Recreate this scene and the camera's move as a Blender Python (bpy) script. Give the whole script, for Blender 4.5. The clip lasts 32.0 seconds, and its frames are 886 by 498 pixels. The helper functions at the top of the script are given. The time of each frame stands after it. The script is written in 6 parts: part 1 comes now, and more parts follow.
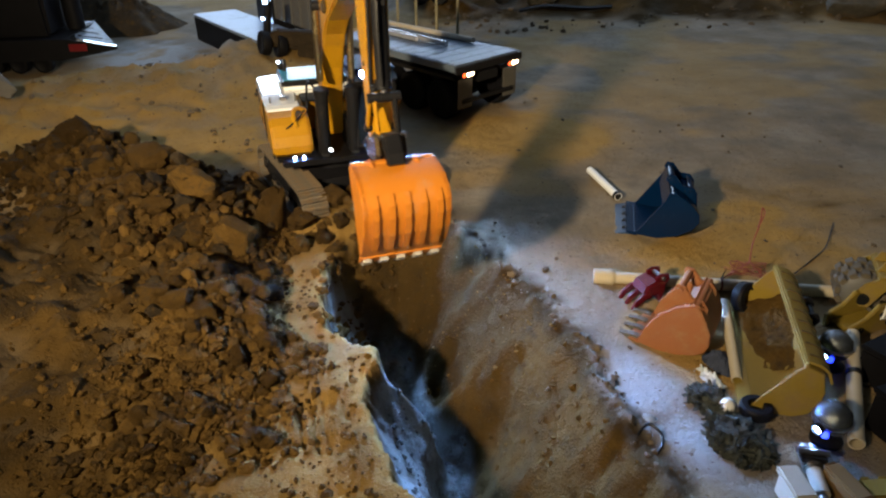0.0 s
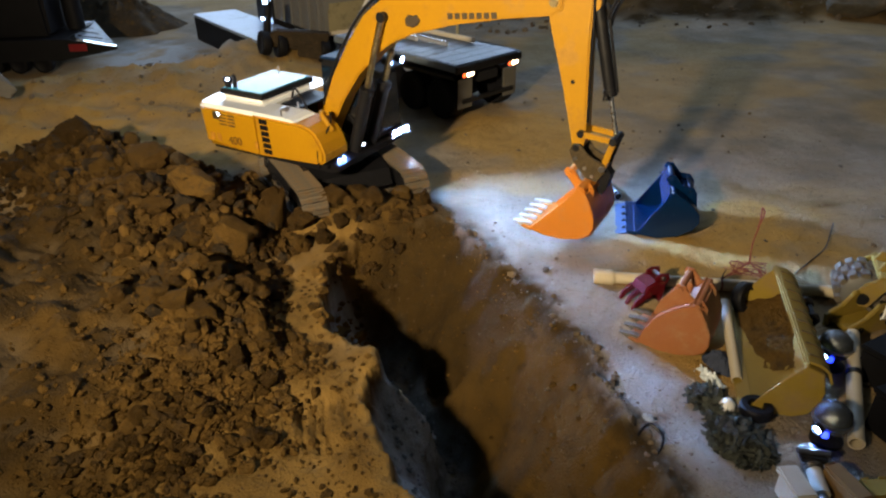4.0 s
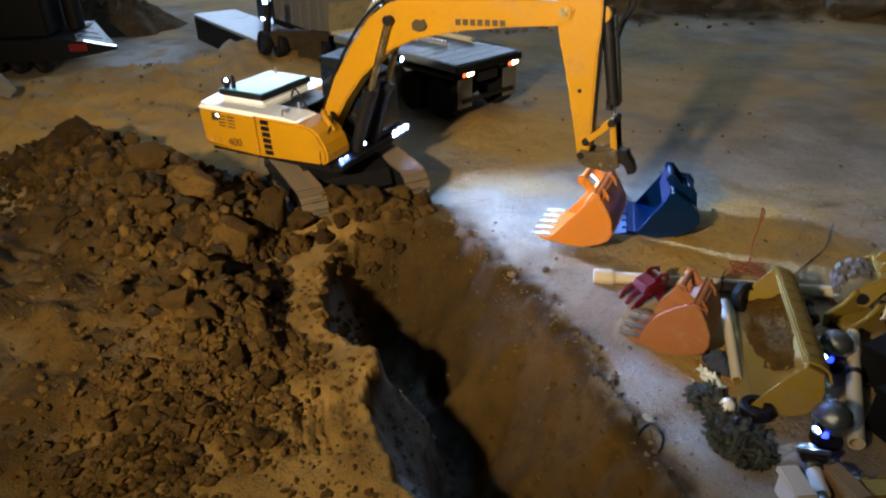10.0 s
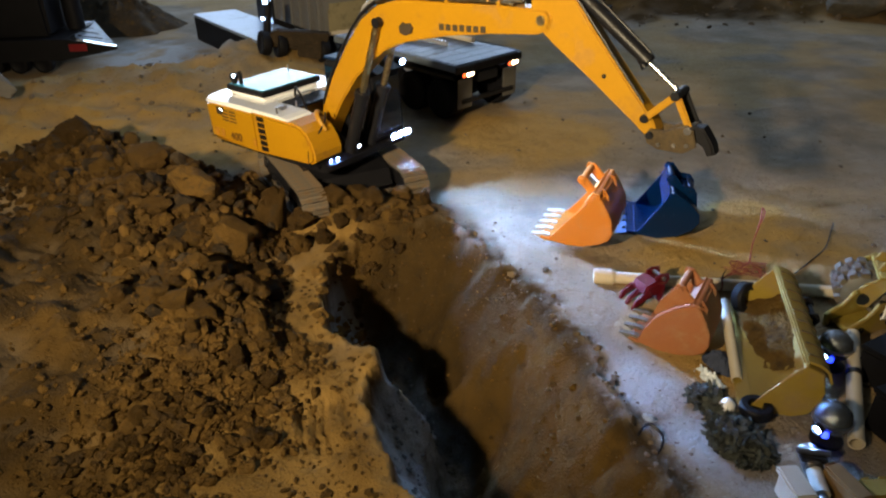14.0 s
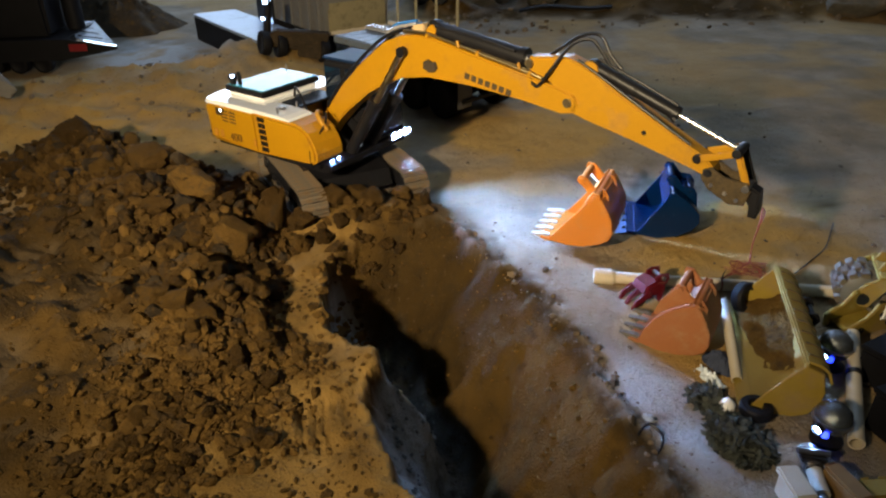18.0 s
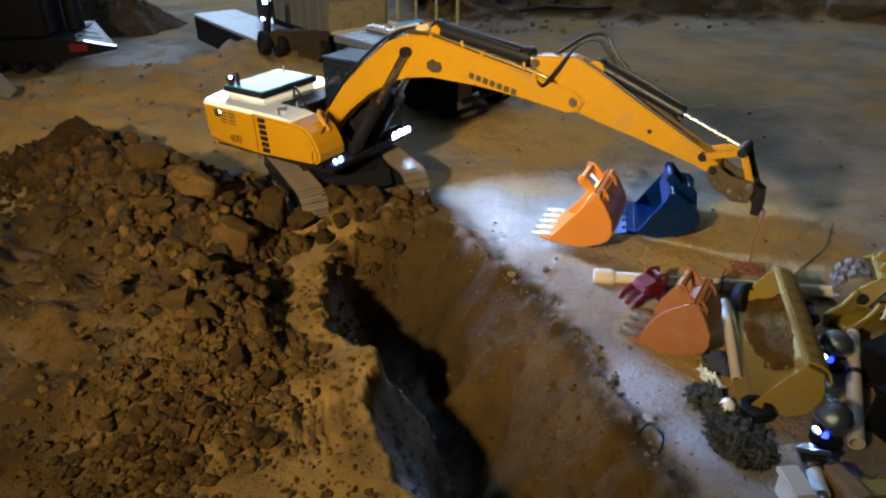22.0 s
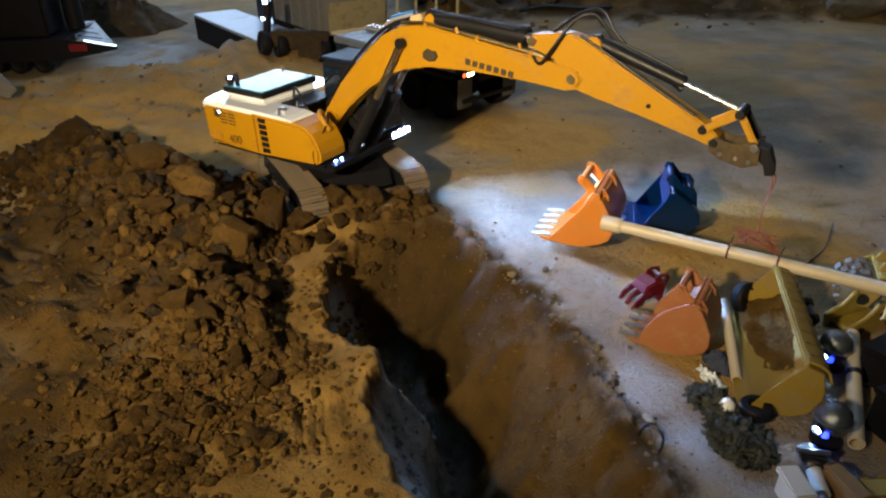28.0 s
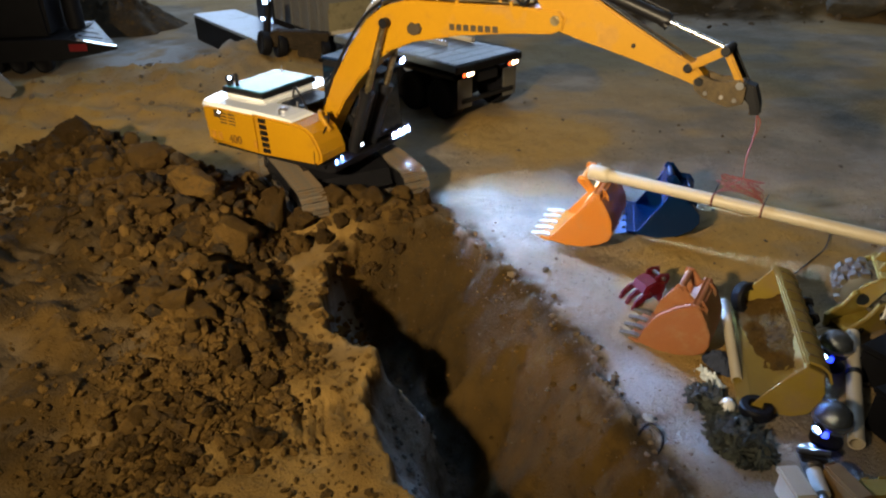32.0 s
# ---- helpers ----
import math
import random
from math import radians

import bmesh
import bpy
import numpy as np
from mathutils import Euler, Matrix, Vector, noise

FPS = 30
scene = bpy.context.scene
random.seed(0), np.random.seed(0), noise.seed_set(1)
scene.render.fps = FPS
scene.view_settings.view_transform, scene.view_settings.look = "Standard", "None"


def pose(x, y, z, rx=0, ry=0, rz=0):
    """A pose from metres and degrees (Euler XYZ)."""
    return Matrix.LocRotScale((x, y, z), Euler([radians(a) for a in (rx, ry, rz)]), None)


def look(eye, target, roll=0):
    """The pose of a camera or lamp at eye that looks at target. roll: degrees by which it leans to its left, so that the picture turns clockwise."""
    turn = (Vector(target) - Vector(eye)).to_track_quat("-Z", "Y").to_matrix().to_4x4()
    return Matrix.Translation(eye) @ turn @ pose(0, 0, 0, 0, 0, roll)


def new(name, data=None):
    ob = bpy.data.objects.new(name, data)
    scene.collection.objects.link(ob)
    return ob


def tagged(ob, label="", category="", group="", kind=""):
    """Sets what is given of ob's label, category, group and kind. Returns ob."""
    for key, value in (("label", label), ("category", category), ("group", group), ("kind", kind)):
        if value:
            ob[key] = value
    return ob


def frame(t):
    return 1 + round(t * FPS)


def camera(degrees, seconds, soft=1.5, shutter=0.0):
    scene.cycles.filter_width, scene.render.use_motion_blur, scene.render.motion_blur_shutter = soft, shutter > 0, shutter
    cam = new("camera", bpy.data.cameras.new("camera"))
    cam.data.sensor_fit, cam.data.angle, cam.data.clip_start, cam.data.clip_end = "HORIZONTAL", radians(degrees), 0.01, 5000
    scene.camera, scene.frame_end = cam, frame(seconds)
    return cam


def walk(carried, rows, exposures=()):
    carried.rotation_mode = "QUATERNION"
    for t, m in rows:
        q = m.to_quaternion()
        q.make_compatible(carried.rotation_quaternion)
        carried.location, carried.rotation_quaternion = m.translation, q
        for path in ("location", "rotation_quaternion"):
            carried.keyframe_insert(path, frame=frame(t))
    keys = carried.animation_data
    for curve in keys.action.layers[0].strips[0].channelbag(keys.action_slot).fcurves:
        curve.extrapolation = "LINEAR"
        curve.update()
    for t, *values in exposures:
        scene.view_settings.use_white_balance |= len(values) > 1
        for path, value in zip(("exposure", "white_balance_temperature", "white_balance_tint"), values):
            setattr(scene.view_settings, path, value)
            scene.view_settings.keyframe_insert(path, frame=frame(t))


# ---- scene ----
# A 1:14 model site. One unit below is a metre of the full-size machines; K turns it into metres.
K = 1 / 14


def at(x, y, z, rx=0, ry=0, rz=0):
    return pose(x * K, y * K, z * K, rx, ry, rz)


def kv(*p):
    return Vector(p) * K


cam = camera(64.9, 32.0, soft=2.2, shutter=0.5)
EYE = kv(0, -17.869, 7.874)
VIEW = look(EYE, kv(2.8294, -0.6044, -1.8183), -0.38)
walk(cam, [(0.0, VIEW), (32.0, VIEW)], [(0.0, 0.0), (32.0, 0.0)])

# ---- light: a dim hall, a warm work lamp beside the camera, a cool tube beyond, cool fill ----
world = bpy.data.worlds.new("hall_gloom")
world.use_nodes = True
scene.world = world
world.node_tree.nodes["Background"].inputs[0].default_value = (0.55, 0.6, 0.7, 1)
world.node_tree.nodes["Background"].inputs[1].default_value = 0.0015


def lamp(name, kind, power, color, eye, target, size=0.1, size_y=0.0, spot=None):
    data = bpy.data.lights.new(name, kind)
    data.energy, data.color = power, color
    if kind == "AREA":
        data.shape = "RECTANGLE"
        data.size, data.size_y = size * K, (size_y or size) * K
    else:
        data.shadow_soft_size = size * K
    if spot:
        data.spot_size, data.spot_blend = radians(spot), 1.0
    ob = new(name, data)
    ob.matrix_world = look(kv(*eye), kv(*target))
    return ob


lamp("work_lamp", "SPOT", 198, (1.0, 0.79, 0.49), (-8.4, -19.5, 10.4), (16, 30, 12), 0.5, spot=110)
lamp("wall_tube", "AREA", 118, (0.56, 0.74, 1.0), (0, 62, 16), (2, 0, 0), 80, 8)
# unseen soft fill, added to brighten and cool the ground at the right
lamp("cool_fill", "AREA", 22, (0.50, 0.70, 1.0), (16, 24, 30), (15, 13, 0), 44, 8)

# ---- materials ----
def material(name, color, rough=0.6, metal=0.0, var=0.25, scale=2.0, fine=14.0, bump=0.25, dirt=None, dirt_amount=0.35,
             emit=None, power=0.0, island=0.0, coat=0.0, depth=0.02, spec=0.5):
    """A procedural surface: colour varied at two scales, dirt patches, grain and relief."""
    mat = bpy.data.materials.new(name)
    mat.use_nodes = True
    n, l = mat.node_tree.nodes, mat.node_tree.links
    b = n["Principled BSDF"]
    b.inputs["Metallic"].default_value = metal
    b.inputs["Coat Weight"].default_value = coat
    b.inputs["Specular IOR Level"].default_value = spec
    co = n.new("ShaderNodeTexCoord")
    mp = n.new("ShaderNodeMapping")
    mp.inputs["Scale"].default_value = (1 / K, 1 / K, 1 / K)
    l.new(co.outputs["Object"], mp.inputs["Vector"])

    def tex(s, detail=6, rough_=0.6):
        t = n.new("ShaderNodeTexNoise")
        t.inputs["Scale"].default_value, t.inputs["Detail"].default_value, t.inputs["Roughness"].default_value = s, detail, rough_
        l.new(mp.outputs[0], t.inputs["Vector"])
        return t.outputs["Fac"]

    def maths(op, a, b_):
        m = n.new("ShaderNodeMath")
        m.operation = op
        for i, v in enumerate((a, b_)):
            if isinstance(v, (int, float)):
                m.inputs[i].default_value = v
            else:
                l.new(v, m.inputs[i])
        return m.outputs[0]

    big, small = tex(scale), tex(fine)
    total = maths("ADD", maths("MULTIPLY", maths("SUBTRACT", big, 0.5), 2.4 * var), maths("MULTIPLY", maths("SUBTRACT", small, 0.5), 1.6 * var))
    if island:
        info = n.new("ShaderNodeObjectInfo")
        geo = n.new("ShaderNodeNewGeometry")
        r = maths("SUBTRACT", maths("FRACT", maths("ADD", info.outputs["Random"], geo.outputs["Random Per Island"]), 0), 0.5)
        total = maths("ADD", total, maths("MULTIPLY", r, island))
    value = maths("ADD", total, 1.0)
    hsv = n.new("ShaderNodeHueSaturation")
    hsv.inputs["Color"].default_value = (*color, 1)
    l.new(value, hsv.inputs["Value"])
    out = hsv.outputs[0]
    if dirt:
        ramp = n.new("ShaderNodeValToRGB")
        ramp.color_ramp.elements[0].position, ramp.color_ramp.elements[1].position = 0.62 - 0.35 * dirt_amount, 0.82 - 0.3 * dirt_amount
        l.new(tex(scale * 1.7, 8, 0.68), ramp.inputs[0])
        mix = n.new("ShaderNodeMix")
        mix.data_type = "RGBA"
        l.new(ramp.outputs[0], mix.inputs["Factor"])
        l.new(out, mix.inputs["A"])
        mix.inputs["B"].default_value = (*dirt, 1)
        out = mix.outputs["Result"]
        l.new(maths("ADD", maths("MULTIPLY", ramp.outputs[0], max(0.0, 0.9 - rough)), rough), b.inputs["Roughness"])
    else:
        l.new(maths("ADD", maths("MULTIPLY", maths("SUBTRACT", small, 0.5), 0.25), rough), b.inputs["Roughness"])
    l.new(out, b.inputs["Base Color"])
    if bump:
        bp = n.new("ShaderNodeBump")
        bp.inputs["Strength"].default_value, bp.inputs["Distance"].default_value = bump, depth * K
        l.new(maths("ADD", small, maths("MULTIPLY", tex(fine * 3.1), 0.5)), bp.inputs["Height"])
        l.new(bp.outputs[0], b.inputs["Normal"])
    if emit:
        b.inputs["Emission Color"].default_value = (*emit, 1)
        b.inputs["Emission Strength"].default_value = power
    return mat


def ground_material():
    """Dusty trodden ground, brown where it is freshly dug, grey clay deep in the trench."""
    mat = bpy.data.materials.new("site_soil")
    mat.use_nodes = True
    n, l = mat.node_tree.nodes, mat.node_tree.links
    b = n["Principled BSDF"]
    b.inputs["Roughness"].default_value = 0.95
    b.inputs["Specular IOR Level"].default_value = 0.12
    co = n.new("ShaderNodeTexCoord")
    mp = n.new("ShaderNodeMapping")
    mp.inputs["Scale"].default_value = (1 / K, 1 / K, 1 / K)
    l.new(co.outputs["Object"], mp.inputs["Vector"])

    def tex(s, detail=7, r=0.62):
        t = n.new("ShaderNodeTexNoise")
        t.inputs["Scale"].default_value, t.inputs["Detail"].default_value, t.inputs["Roughness"].default_value = s, detail, r
        l.new(mp.outputs[0], t.inputs["Vector"])
        return t.outputs["Fac"]

    def mixed(fac, a, b_):
        m = n.new("ShaderNodeMix")
        m.data_type = "RGBA"
        l.new(fac, m.inputs["Factor"])
        for key, v in (("A", a), ("B", b_)):
            if isinstance(v, tuple):
                m.inputs[key].default_value = (*v, 1)
            else:
                l.new(v, m.inputs[key])
        return m.outputs["Result"]

    def ramp(src, lo, hi):
        r = n.new("ShaderNodeMapRange")
        r.inputs["From Min"].default_value, r.inputs["From Max"].default_value = lo, hi
        l.new(src, r.inputs["Value"])
        return r.outputs[0]

    dug = n.new("ShaderNodeAttribute")
    dug.attribute_name = "dug"
    clay = n.new("ShaderNodeAttribute")
    clay.attribute_name = "clay"
    dusty = mixed(ramp(tex(0.35), 0.35, 0.65), (0.205, 0.156, 0.100), (0.31, 0.262, 0.200))
    dusty = mixed(ramp(tex(0.5), 0.45, 0.75), dusty, (0.155, 0.134, 0.108))
    brown = mixed(ramp(tex(0.8), 0.35, 0.7), (0.036, 0.0215, 0.0065), (0.062, 0.0375, 0.0115))
    brown = mixed(ramp(tex(3.5), 0.5, 0.75), brown, (0.028, 0.021, 0.012))
    grey = mixed(ramp(tex(1.6), 0.4, 0.7), (0.25, 0.285, 0.29), (0.34, 0.375, 0.38))
    grey = mixed(ramp(tex(3.0), 0.5, 0.68), grey, (0.13, 0.128, 0.122))
    ochre = n.new("ShaderNodeAttribute")
    ochre.attribute_name = "ochre"
    loam = mixed(ramp(tex(0.7), 0.35, 0.7), (0.128, 0.073, 0.018), (0.082, 0.047, 0.0120))
    loam = mixed(ramp(tex(2.4), 0.52, 0.72), loam, (0.046, 0.029, 0.011))
    brown = mixed(ochre.outputs["Fac"], brown, loam)
    sandy = mixed(ramp(tex(0.9), 0.35, 0.7), (0.42, 0.26, 0.078), (0.33, 0.20, 0.058))
    out = mixed(ochre.outputs["Fac"], dusty, sandy)
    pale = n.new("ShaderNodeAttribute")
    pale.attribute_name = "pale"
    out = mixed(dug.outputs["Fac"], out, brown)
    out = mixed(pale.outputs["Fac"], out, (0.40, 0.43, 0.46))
    out = mixed(clay.outputs["Fac"], out, grey)
    out = mixed(ramp(tex(9.0, 3), 0.62, 0.74), out, (0.10, 0.066, 0.036))
    l.new(out, b.inputs["Base Color"])
    add = n.new("ShaderNodeMath")
    add.operation = "ADD"
    l.new(tex(5.0), add.inputs[0])
    swell = n.new("ShaderNodeMath")
    swell.operation = "MULTIPLY_ADD"
    l.new(tex(1.3, 4), swell.inputs[0])
    swell.inputs[1].default_value = 3.0
    l.new(tex(22.0, 3), swell.inputs[2])
    l.new(swell.outputs[0], add.inputs[1])
    bp = n.new("ShaderNodeBump")
    bp.inputs["Strength"].default_value, bp.inputs["Distance"].default_value = 0.75, 0.06 * K
    l.new(add.outputs[0], bp.inputs["Height"])
    l.new(bp.outputs[0], b.inputs["Normal"])
    return mat


SOIL = ground_material()
CLOD = material("clod", (0.124, 0.071, 0.0188), 0.95, var=0.45, scale=1.2, fine=13, bump=1.0, depth=0.09, island=0.7, dirt=(0.060, 0.044, 0.028), dirt_amount=0.30, spec=0.1)
# a darker clod for the upper heap
DARK_CLOD = material("dark_clod", (0.079, 0.045, 0.0130), 0.95, var=0.45, scale=1.2, fine=13, bump=1.0, depth=0.09, island=0.7, dirt=(0.040, 0.031, 0.022), dirt_amount=0.30, spec=0.1)
DULL_CLOD = material("dull_clod", (0.055, 0.041, 0.026), 0.95, var=0.40, scale=1.4, fine=13, bump=1.0, depth=0.09, island=0.5, dirt=(0.15, 0.085, 0.025), dirt_amount=0.30, spec=0.1)
CLAY_CLOD = material("clay_clod", (0.22, 0.25, 0.256), 0.9, var=0.35, scale=1.4, fine=10, bump=0.9, depth=0.07, island=0.6, dirt=(0.15, 0.13, 0.105), dirt_amount=0.3, spec=0.15)
GREY_CLOD = material("grey_clod", (0.13, 0.10, 0.07), 0.95, var=0.3, scale=1.2, fine=9, bump=0.7, depth=0.06, island=0.45, spec=0.12)
YELLOW = material("yellow_paint", (0.42, 0.208, 0.005), 0.36, var=0.10, scale=0.8, bump=0.05, dirt=(0.30, 0.145, 0.014), dirt_amount=0.16)
ORANGE = material("orange_paint", (0.52, 0.175, 0.014), 0.45, var=0.06, scale=1.2, bump=0.05, dirt=(0.45, 0.20, 0.07), dirt_amount=0.2)
ORANGE_OLD = material("dull_orange_paint", (0.28, 0.10, 0.03), 0.65, var=0.1, scale=1.2, bump=0.1, dirt=(0.32, 0.17, 0.08), dirt_amount=0.35)
BLUE = material("blue_paint", (0.0006, 0.013, 0.052), 0.22, var=0.12, scale=1.2, bump=0.05, spec=0.35)
RED = material("red_paint", (0.085, 0.002, 0.005), 0.35, var=0.12, scale=1.5, bump=0.05, dirt=(0.20, 0.09, 0.05), dirt_amount=0.15)
MUSTARD = material("mustard_paint", (0.26, 0.178, 0.022), 0.6, var=0.12, scale=1.2, bump=0.08, dirt=(0.24, 0.16, 0.07), dirt_amount=0.35)
MUSTARD_DARK = material("dark_mustard", (0.12, 0.075, 0.012), 0.7, var=0.4, scale=5, bump=0.2, dirt=(0.05, 0.035, 0.02), dirt_amount=0.4)
WHITE = material("white_paint", (0.82, 0.84, 0.86), 0.3, var=0.05, scale=1.0, bump=0.03, dirt=(0.5, 0.47, 0.42), dirt_amount=0.08)
BLACK = material("black_paint", (0.009, 0.009, 0.011), 0.42, var=0.3, scale=2, bump=0.05, dirt=(0.03, 0.024, 0.018), dirt_amount=0.05, spec=0.28)
STEEL = material("worn_steel", (0.42, 0.42, 0.43), 0.32, 1.0, var=0.15, scale=3, bump=0.1, dirt=(0.16, 0.11, 0.07), dirt_amount=0.25)
CHROME = material("chrome_rod", (0.90, 0.90, 0.91), 0.28, 1.0, var=0.02, bump=0.0)
BRASS = material("burnished_steel", (0.34, 0.27, 0.15), 0.34, 1.0, var=0.25, scale=3, bump=0.15, dirt=(0.12, 0.09, 0.05), dirt_amount=0.3)
COUPLER = material("dirty_coupler_steel", (0.085, 0.060, 0.028), 0.5, 0.5, var=0.6, scale=5, bump=0.3, dirt=(0.06, 0.045, 0.03), dirt_amount=0.4)
TRACK = material("track_steel", (0.13, 0.11, 0.085), 0.62, 0.25, var=0.25, scale=2.5, bump=0.3, dirt=(0.19, 0.12, 0.06), dirt_amount=0.5)
RIM = material("wheel_rim", (0.46, 0.45, 0.42), 0.5, 0.2, var=0.25, scale=3, bump=0.1, dirt=(0.14, 0.11, 0.07), dirt_amount=0.3)
GLASS_DARK = material("cab_glass", (0.006, 0.012, 0.026), 0.06, var=0.05, bump=0.0, coat=1.0)
PVC = material("cream_pipe", (0.52, 0.45, 0.32), 0.42, var=0.06, scale=1.5, bump=0.04, dirt=(0.45, 0.33, 0.18), dirt_amount=0.12)
CORD = material("red_cord", (0.19, 0.050, 0.034), 0.8, var=0.15, scale=6, bump=0.3)
LIT_HOSE_BLUE = material("blue_lit_hose", (0.05, 0.22, 0.62), 0.25, 0.3, var=0.1, scale=4, bump=0.0)
TOOTH = material("bare_steel_tooth", (0.62, 0.60, 0.57), 0.4, 0.5, var=0.2, scale=4, bump=0.1, dirt=(0.30, 0.22, 0.15), dirt_amount=0.2)
GREY = material("grey_paint", (0.13, 0.13, 0.13), 0.5, var=0.12, scale=1.2, bump=0.08, dirt=(0.15, 0.12, 0.09), dirt_amount=0.25)
DECK = material("steel_deck", (0.12, 0.155, 0.21), 0.46, 0.1, var=0.2, scale=1.5, bump=0.12, dirt=(0.16, 0.13, 0.10), dirt_amount=0.25)
ALU = material("aluminium", (0.90, 0.92, 0.95), 0.16, 0.7, var=0.05, scale=2, bump=0.03)
WOOD = material("pale_wood", (0.52, 0.38, 0.20), 0.7, var=0.15, scale=2, fine=18, bump=0.2, dirt=(0.25, 0.16, 0.08), dirt_amount=0.2)
CARD = material("cream_card", (0.50, 0.45, 0.36), 0.8, var=0.08, scale=1.5, bump=0.08, dirt=(0.4, 0.3, 0.18), dirt_amount=0.2)
STONE = material("grey_stone", (0.10, 0.09, 0.072), 0.9, var=0.45, scale=0.7, fine=6, bump=0.9, depth=0.16, dirt=(0.19, 0.13, 0.07), dirt_amount=0.3)
TAILGATE = material("dusty_tailgate_paint", (0.22, 0.19, 0.11), 0.6, var=0.15, scale=1.5, bump=0.1, dirt=(0.12, 0.10, 0.06), dirt_amount=0.3)
WALL = material("hall_wall", (0.30, 0.30, 0.30), 0.85, var=0.08, scale=0.05, fine=1.0, bump=0.05)
SOLAR = material("blue_panel", (0.05, 0.26, 0.38), 0.2, var=0.45, scale=0.7, bump=0.03, spec=0.5)
PLATE = material("ramp_plate", (0.25, 0.31, 0.40), 0.4, 0.1, var=0.12, scale=0.8, bump=0.05, dirt=(0.22, 0.19, 0.16), dirt_amount=0.15)
WORN_LETTER = material("worn_lettering", (0.42, 0.19, 0.02), 0.5, var=0.5, scale=4, bump=0.0)
HOOD = material("gloss_white_paint", (0.86, 0.89, 0.92), 0.10, var=0.04, scale=1.0, bump=0.015, spec=1.0, coat=1.0)
DOME = material("smoked_dome", (0.16, 0.18, 0.20), 0.22, 0.8, var=0.5, scale=5, bump=0.4, depth=0.04)
CAST_PAD = material("grey_cast_pads", (0.125, 0.108, 0.080), 0.75, var=0.35, scale=4, bump=0.3, dirt=(0.075, 0.055, 0.035), dirt_amount=0.45, spec=0.25)
# flat black; also puts the deep shade under machines into colour
FLAT_BLACK = material("matt_black", (0.007, 0.007, 0.009), 0.55, var=0.4, scale=2, bump=0.1, spec=0.12)
WORN_NUMBER = material("worn_dark_number", (0.15, 0.07, 0.012), 0.5, var=0.6, scale=5, bump=0.0)
LETTER = material("dark_lettering", (0.05, 0.035, 0.02), 0.5, var=0.2, bump=0.0)
BEAM = material("work_light_led", (0.9, 0.95, 1.0), 0.3, var=0.0, bump=0.0, emit=(0.28, 0.50, 1.0), power=12000)
ROOF_BEAM = material("roof_light_led", (0.9, 0.95, 1.0), 0.3, var=0.0, bump=0.0, emit=(0.25, 0.47, 1.0), power=32500)
CORNER_BEAM = material("corner_led", (0.7, 0.85, 1.0), 0.3, var=0.0, bump=0.0, emit=(0.20, 0.42, 1.0), power=1700)
FLOOD = material("flood_led", (0.8, 0.9, 1.0), 0.3, var=0.0, bump=0.0, emit=(0.32, 0.56, 1.0), power=75)
BEAM_SMALL = material("marker_led", (0.7, 0.85, 1.0), 0.3, var=0.0, bump=0.0, emit=(0.45, 0.68, 1.0), power=45)
BLUE_LED = material("blue_led", (0.3, 0.4, 1.0), 0.3, var=0.0, bump=0.0, emit=(0.015, 0.04, 1.0), power=5)
WHITE_LED = material("white_led", (0.8, 0.9, 1.0), 0.3, var=0.0, bump=0.0, emit=(0.75, 0.88, 1.0), power=14)
TAIL_RED = material("tail_light_red", (0.6, 0.03, 0.01), 0.3, var=0.0, bump=0.0, emit=(1.0, 0.10, 0.02), power=5)
TAIL_AMBER = material("tail_light_amber", (0.9, 0.5, 0.2), 0.3, var=0.0, bump=0.0, emit=(1.0, 0.62, 0.36), power=16)

# ---- builders ----
def part(name, bm, mat, parent, label="", kind="", m=None, smooth=False):
    """Links a bmesh, drawn in units, as one mesh object under a thing or a part."""
    bmesh.ops.scale(bm, vec=(K, K, K), verts=bm.verts)
    bmesh.ops.recalc_face_normals(bm, faces=bm.faces)
    if smooth:
        for f in bm.faces:
            f.smooth = True
        for e in bm.edges:
            e.smooth = len(e.link_faces) == 2 and e.calc_face_angle(0) < 0.6
    me = bpy.data.meshes.new(name)
    bm.to_mesh(me)
    bm.free()
    me.materials.append(mat)
    ob = new(name, me)
    if parent:
        ob.parent = parent
    if m is not None:
        ob.matrix_basis = m
    return tagged(ob, label, kind=kind)


def shared(name, me, parent, m):
    ob = new(name, me)
    ob.parent = parent
    ob.matrix_basis = m
    return ob


def thing(name, label, category, m=None, group="", kind=""):
    ob = new(name)
    ob.empty_display_size = 0.05
    if m is not None:
        ob.matrix_basis = m
    return tagged(ob, label, category, group, kind)


def box(size, c=(0, 0, 0), bevel=0.03, bm=None, m=None):
    """A box with softened edges, centred on c."""
    b = bmesh.new()
    bmesh.ops.create_cube(b, size=1.0)
    bmesh.ops.scale(b, vec=size, verts=b.verts)
    if bevel:
        bmesh.ops.bevel(b, geom=b.edges[:], offset=min(bevel, 0.4 * min(size)), segments=2, affect="EDGES", clamp_overlap=True)
    bmesh.ops.transform(b, matrix=Matrix.Translation(c) @ (m or Matrix()), verts=b.verts)
    return merged(b, bm)


def merged(b, bm):
    if bm is None:
        return b
    me = bpy.data.meshes.new("t")
    b.to_mesh(me)
    b.free()
    bm.from_mesh(me)
    bpy.data.meshes.remove(me)
    return bm


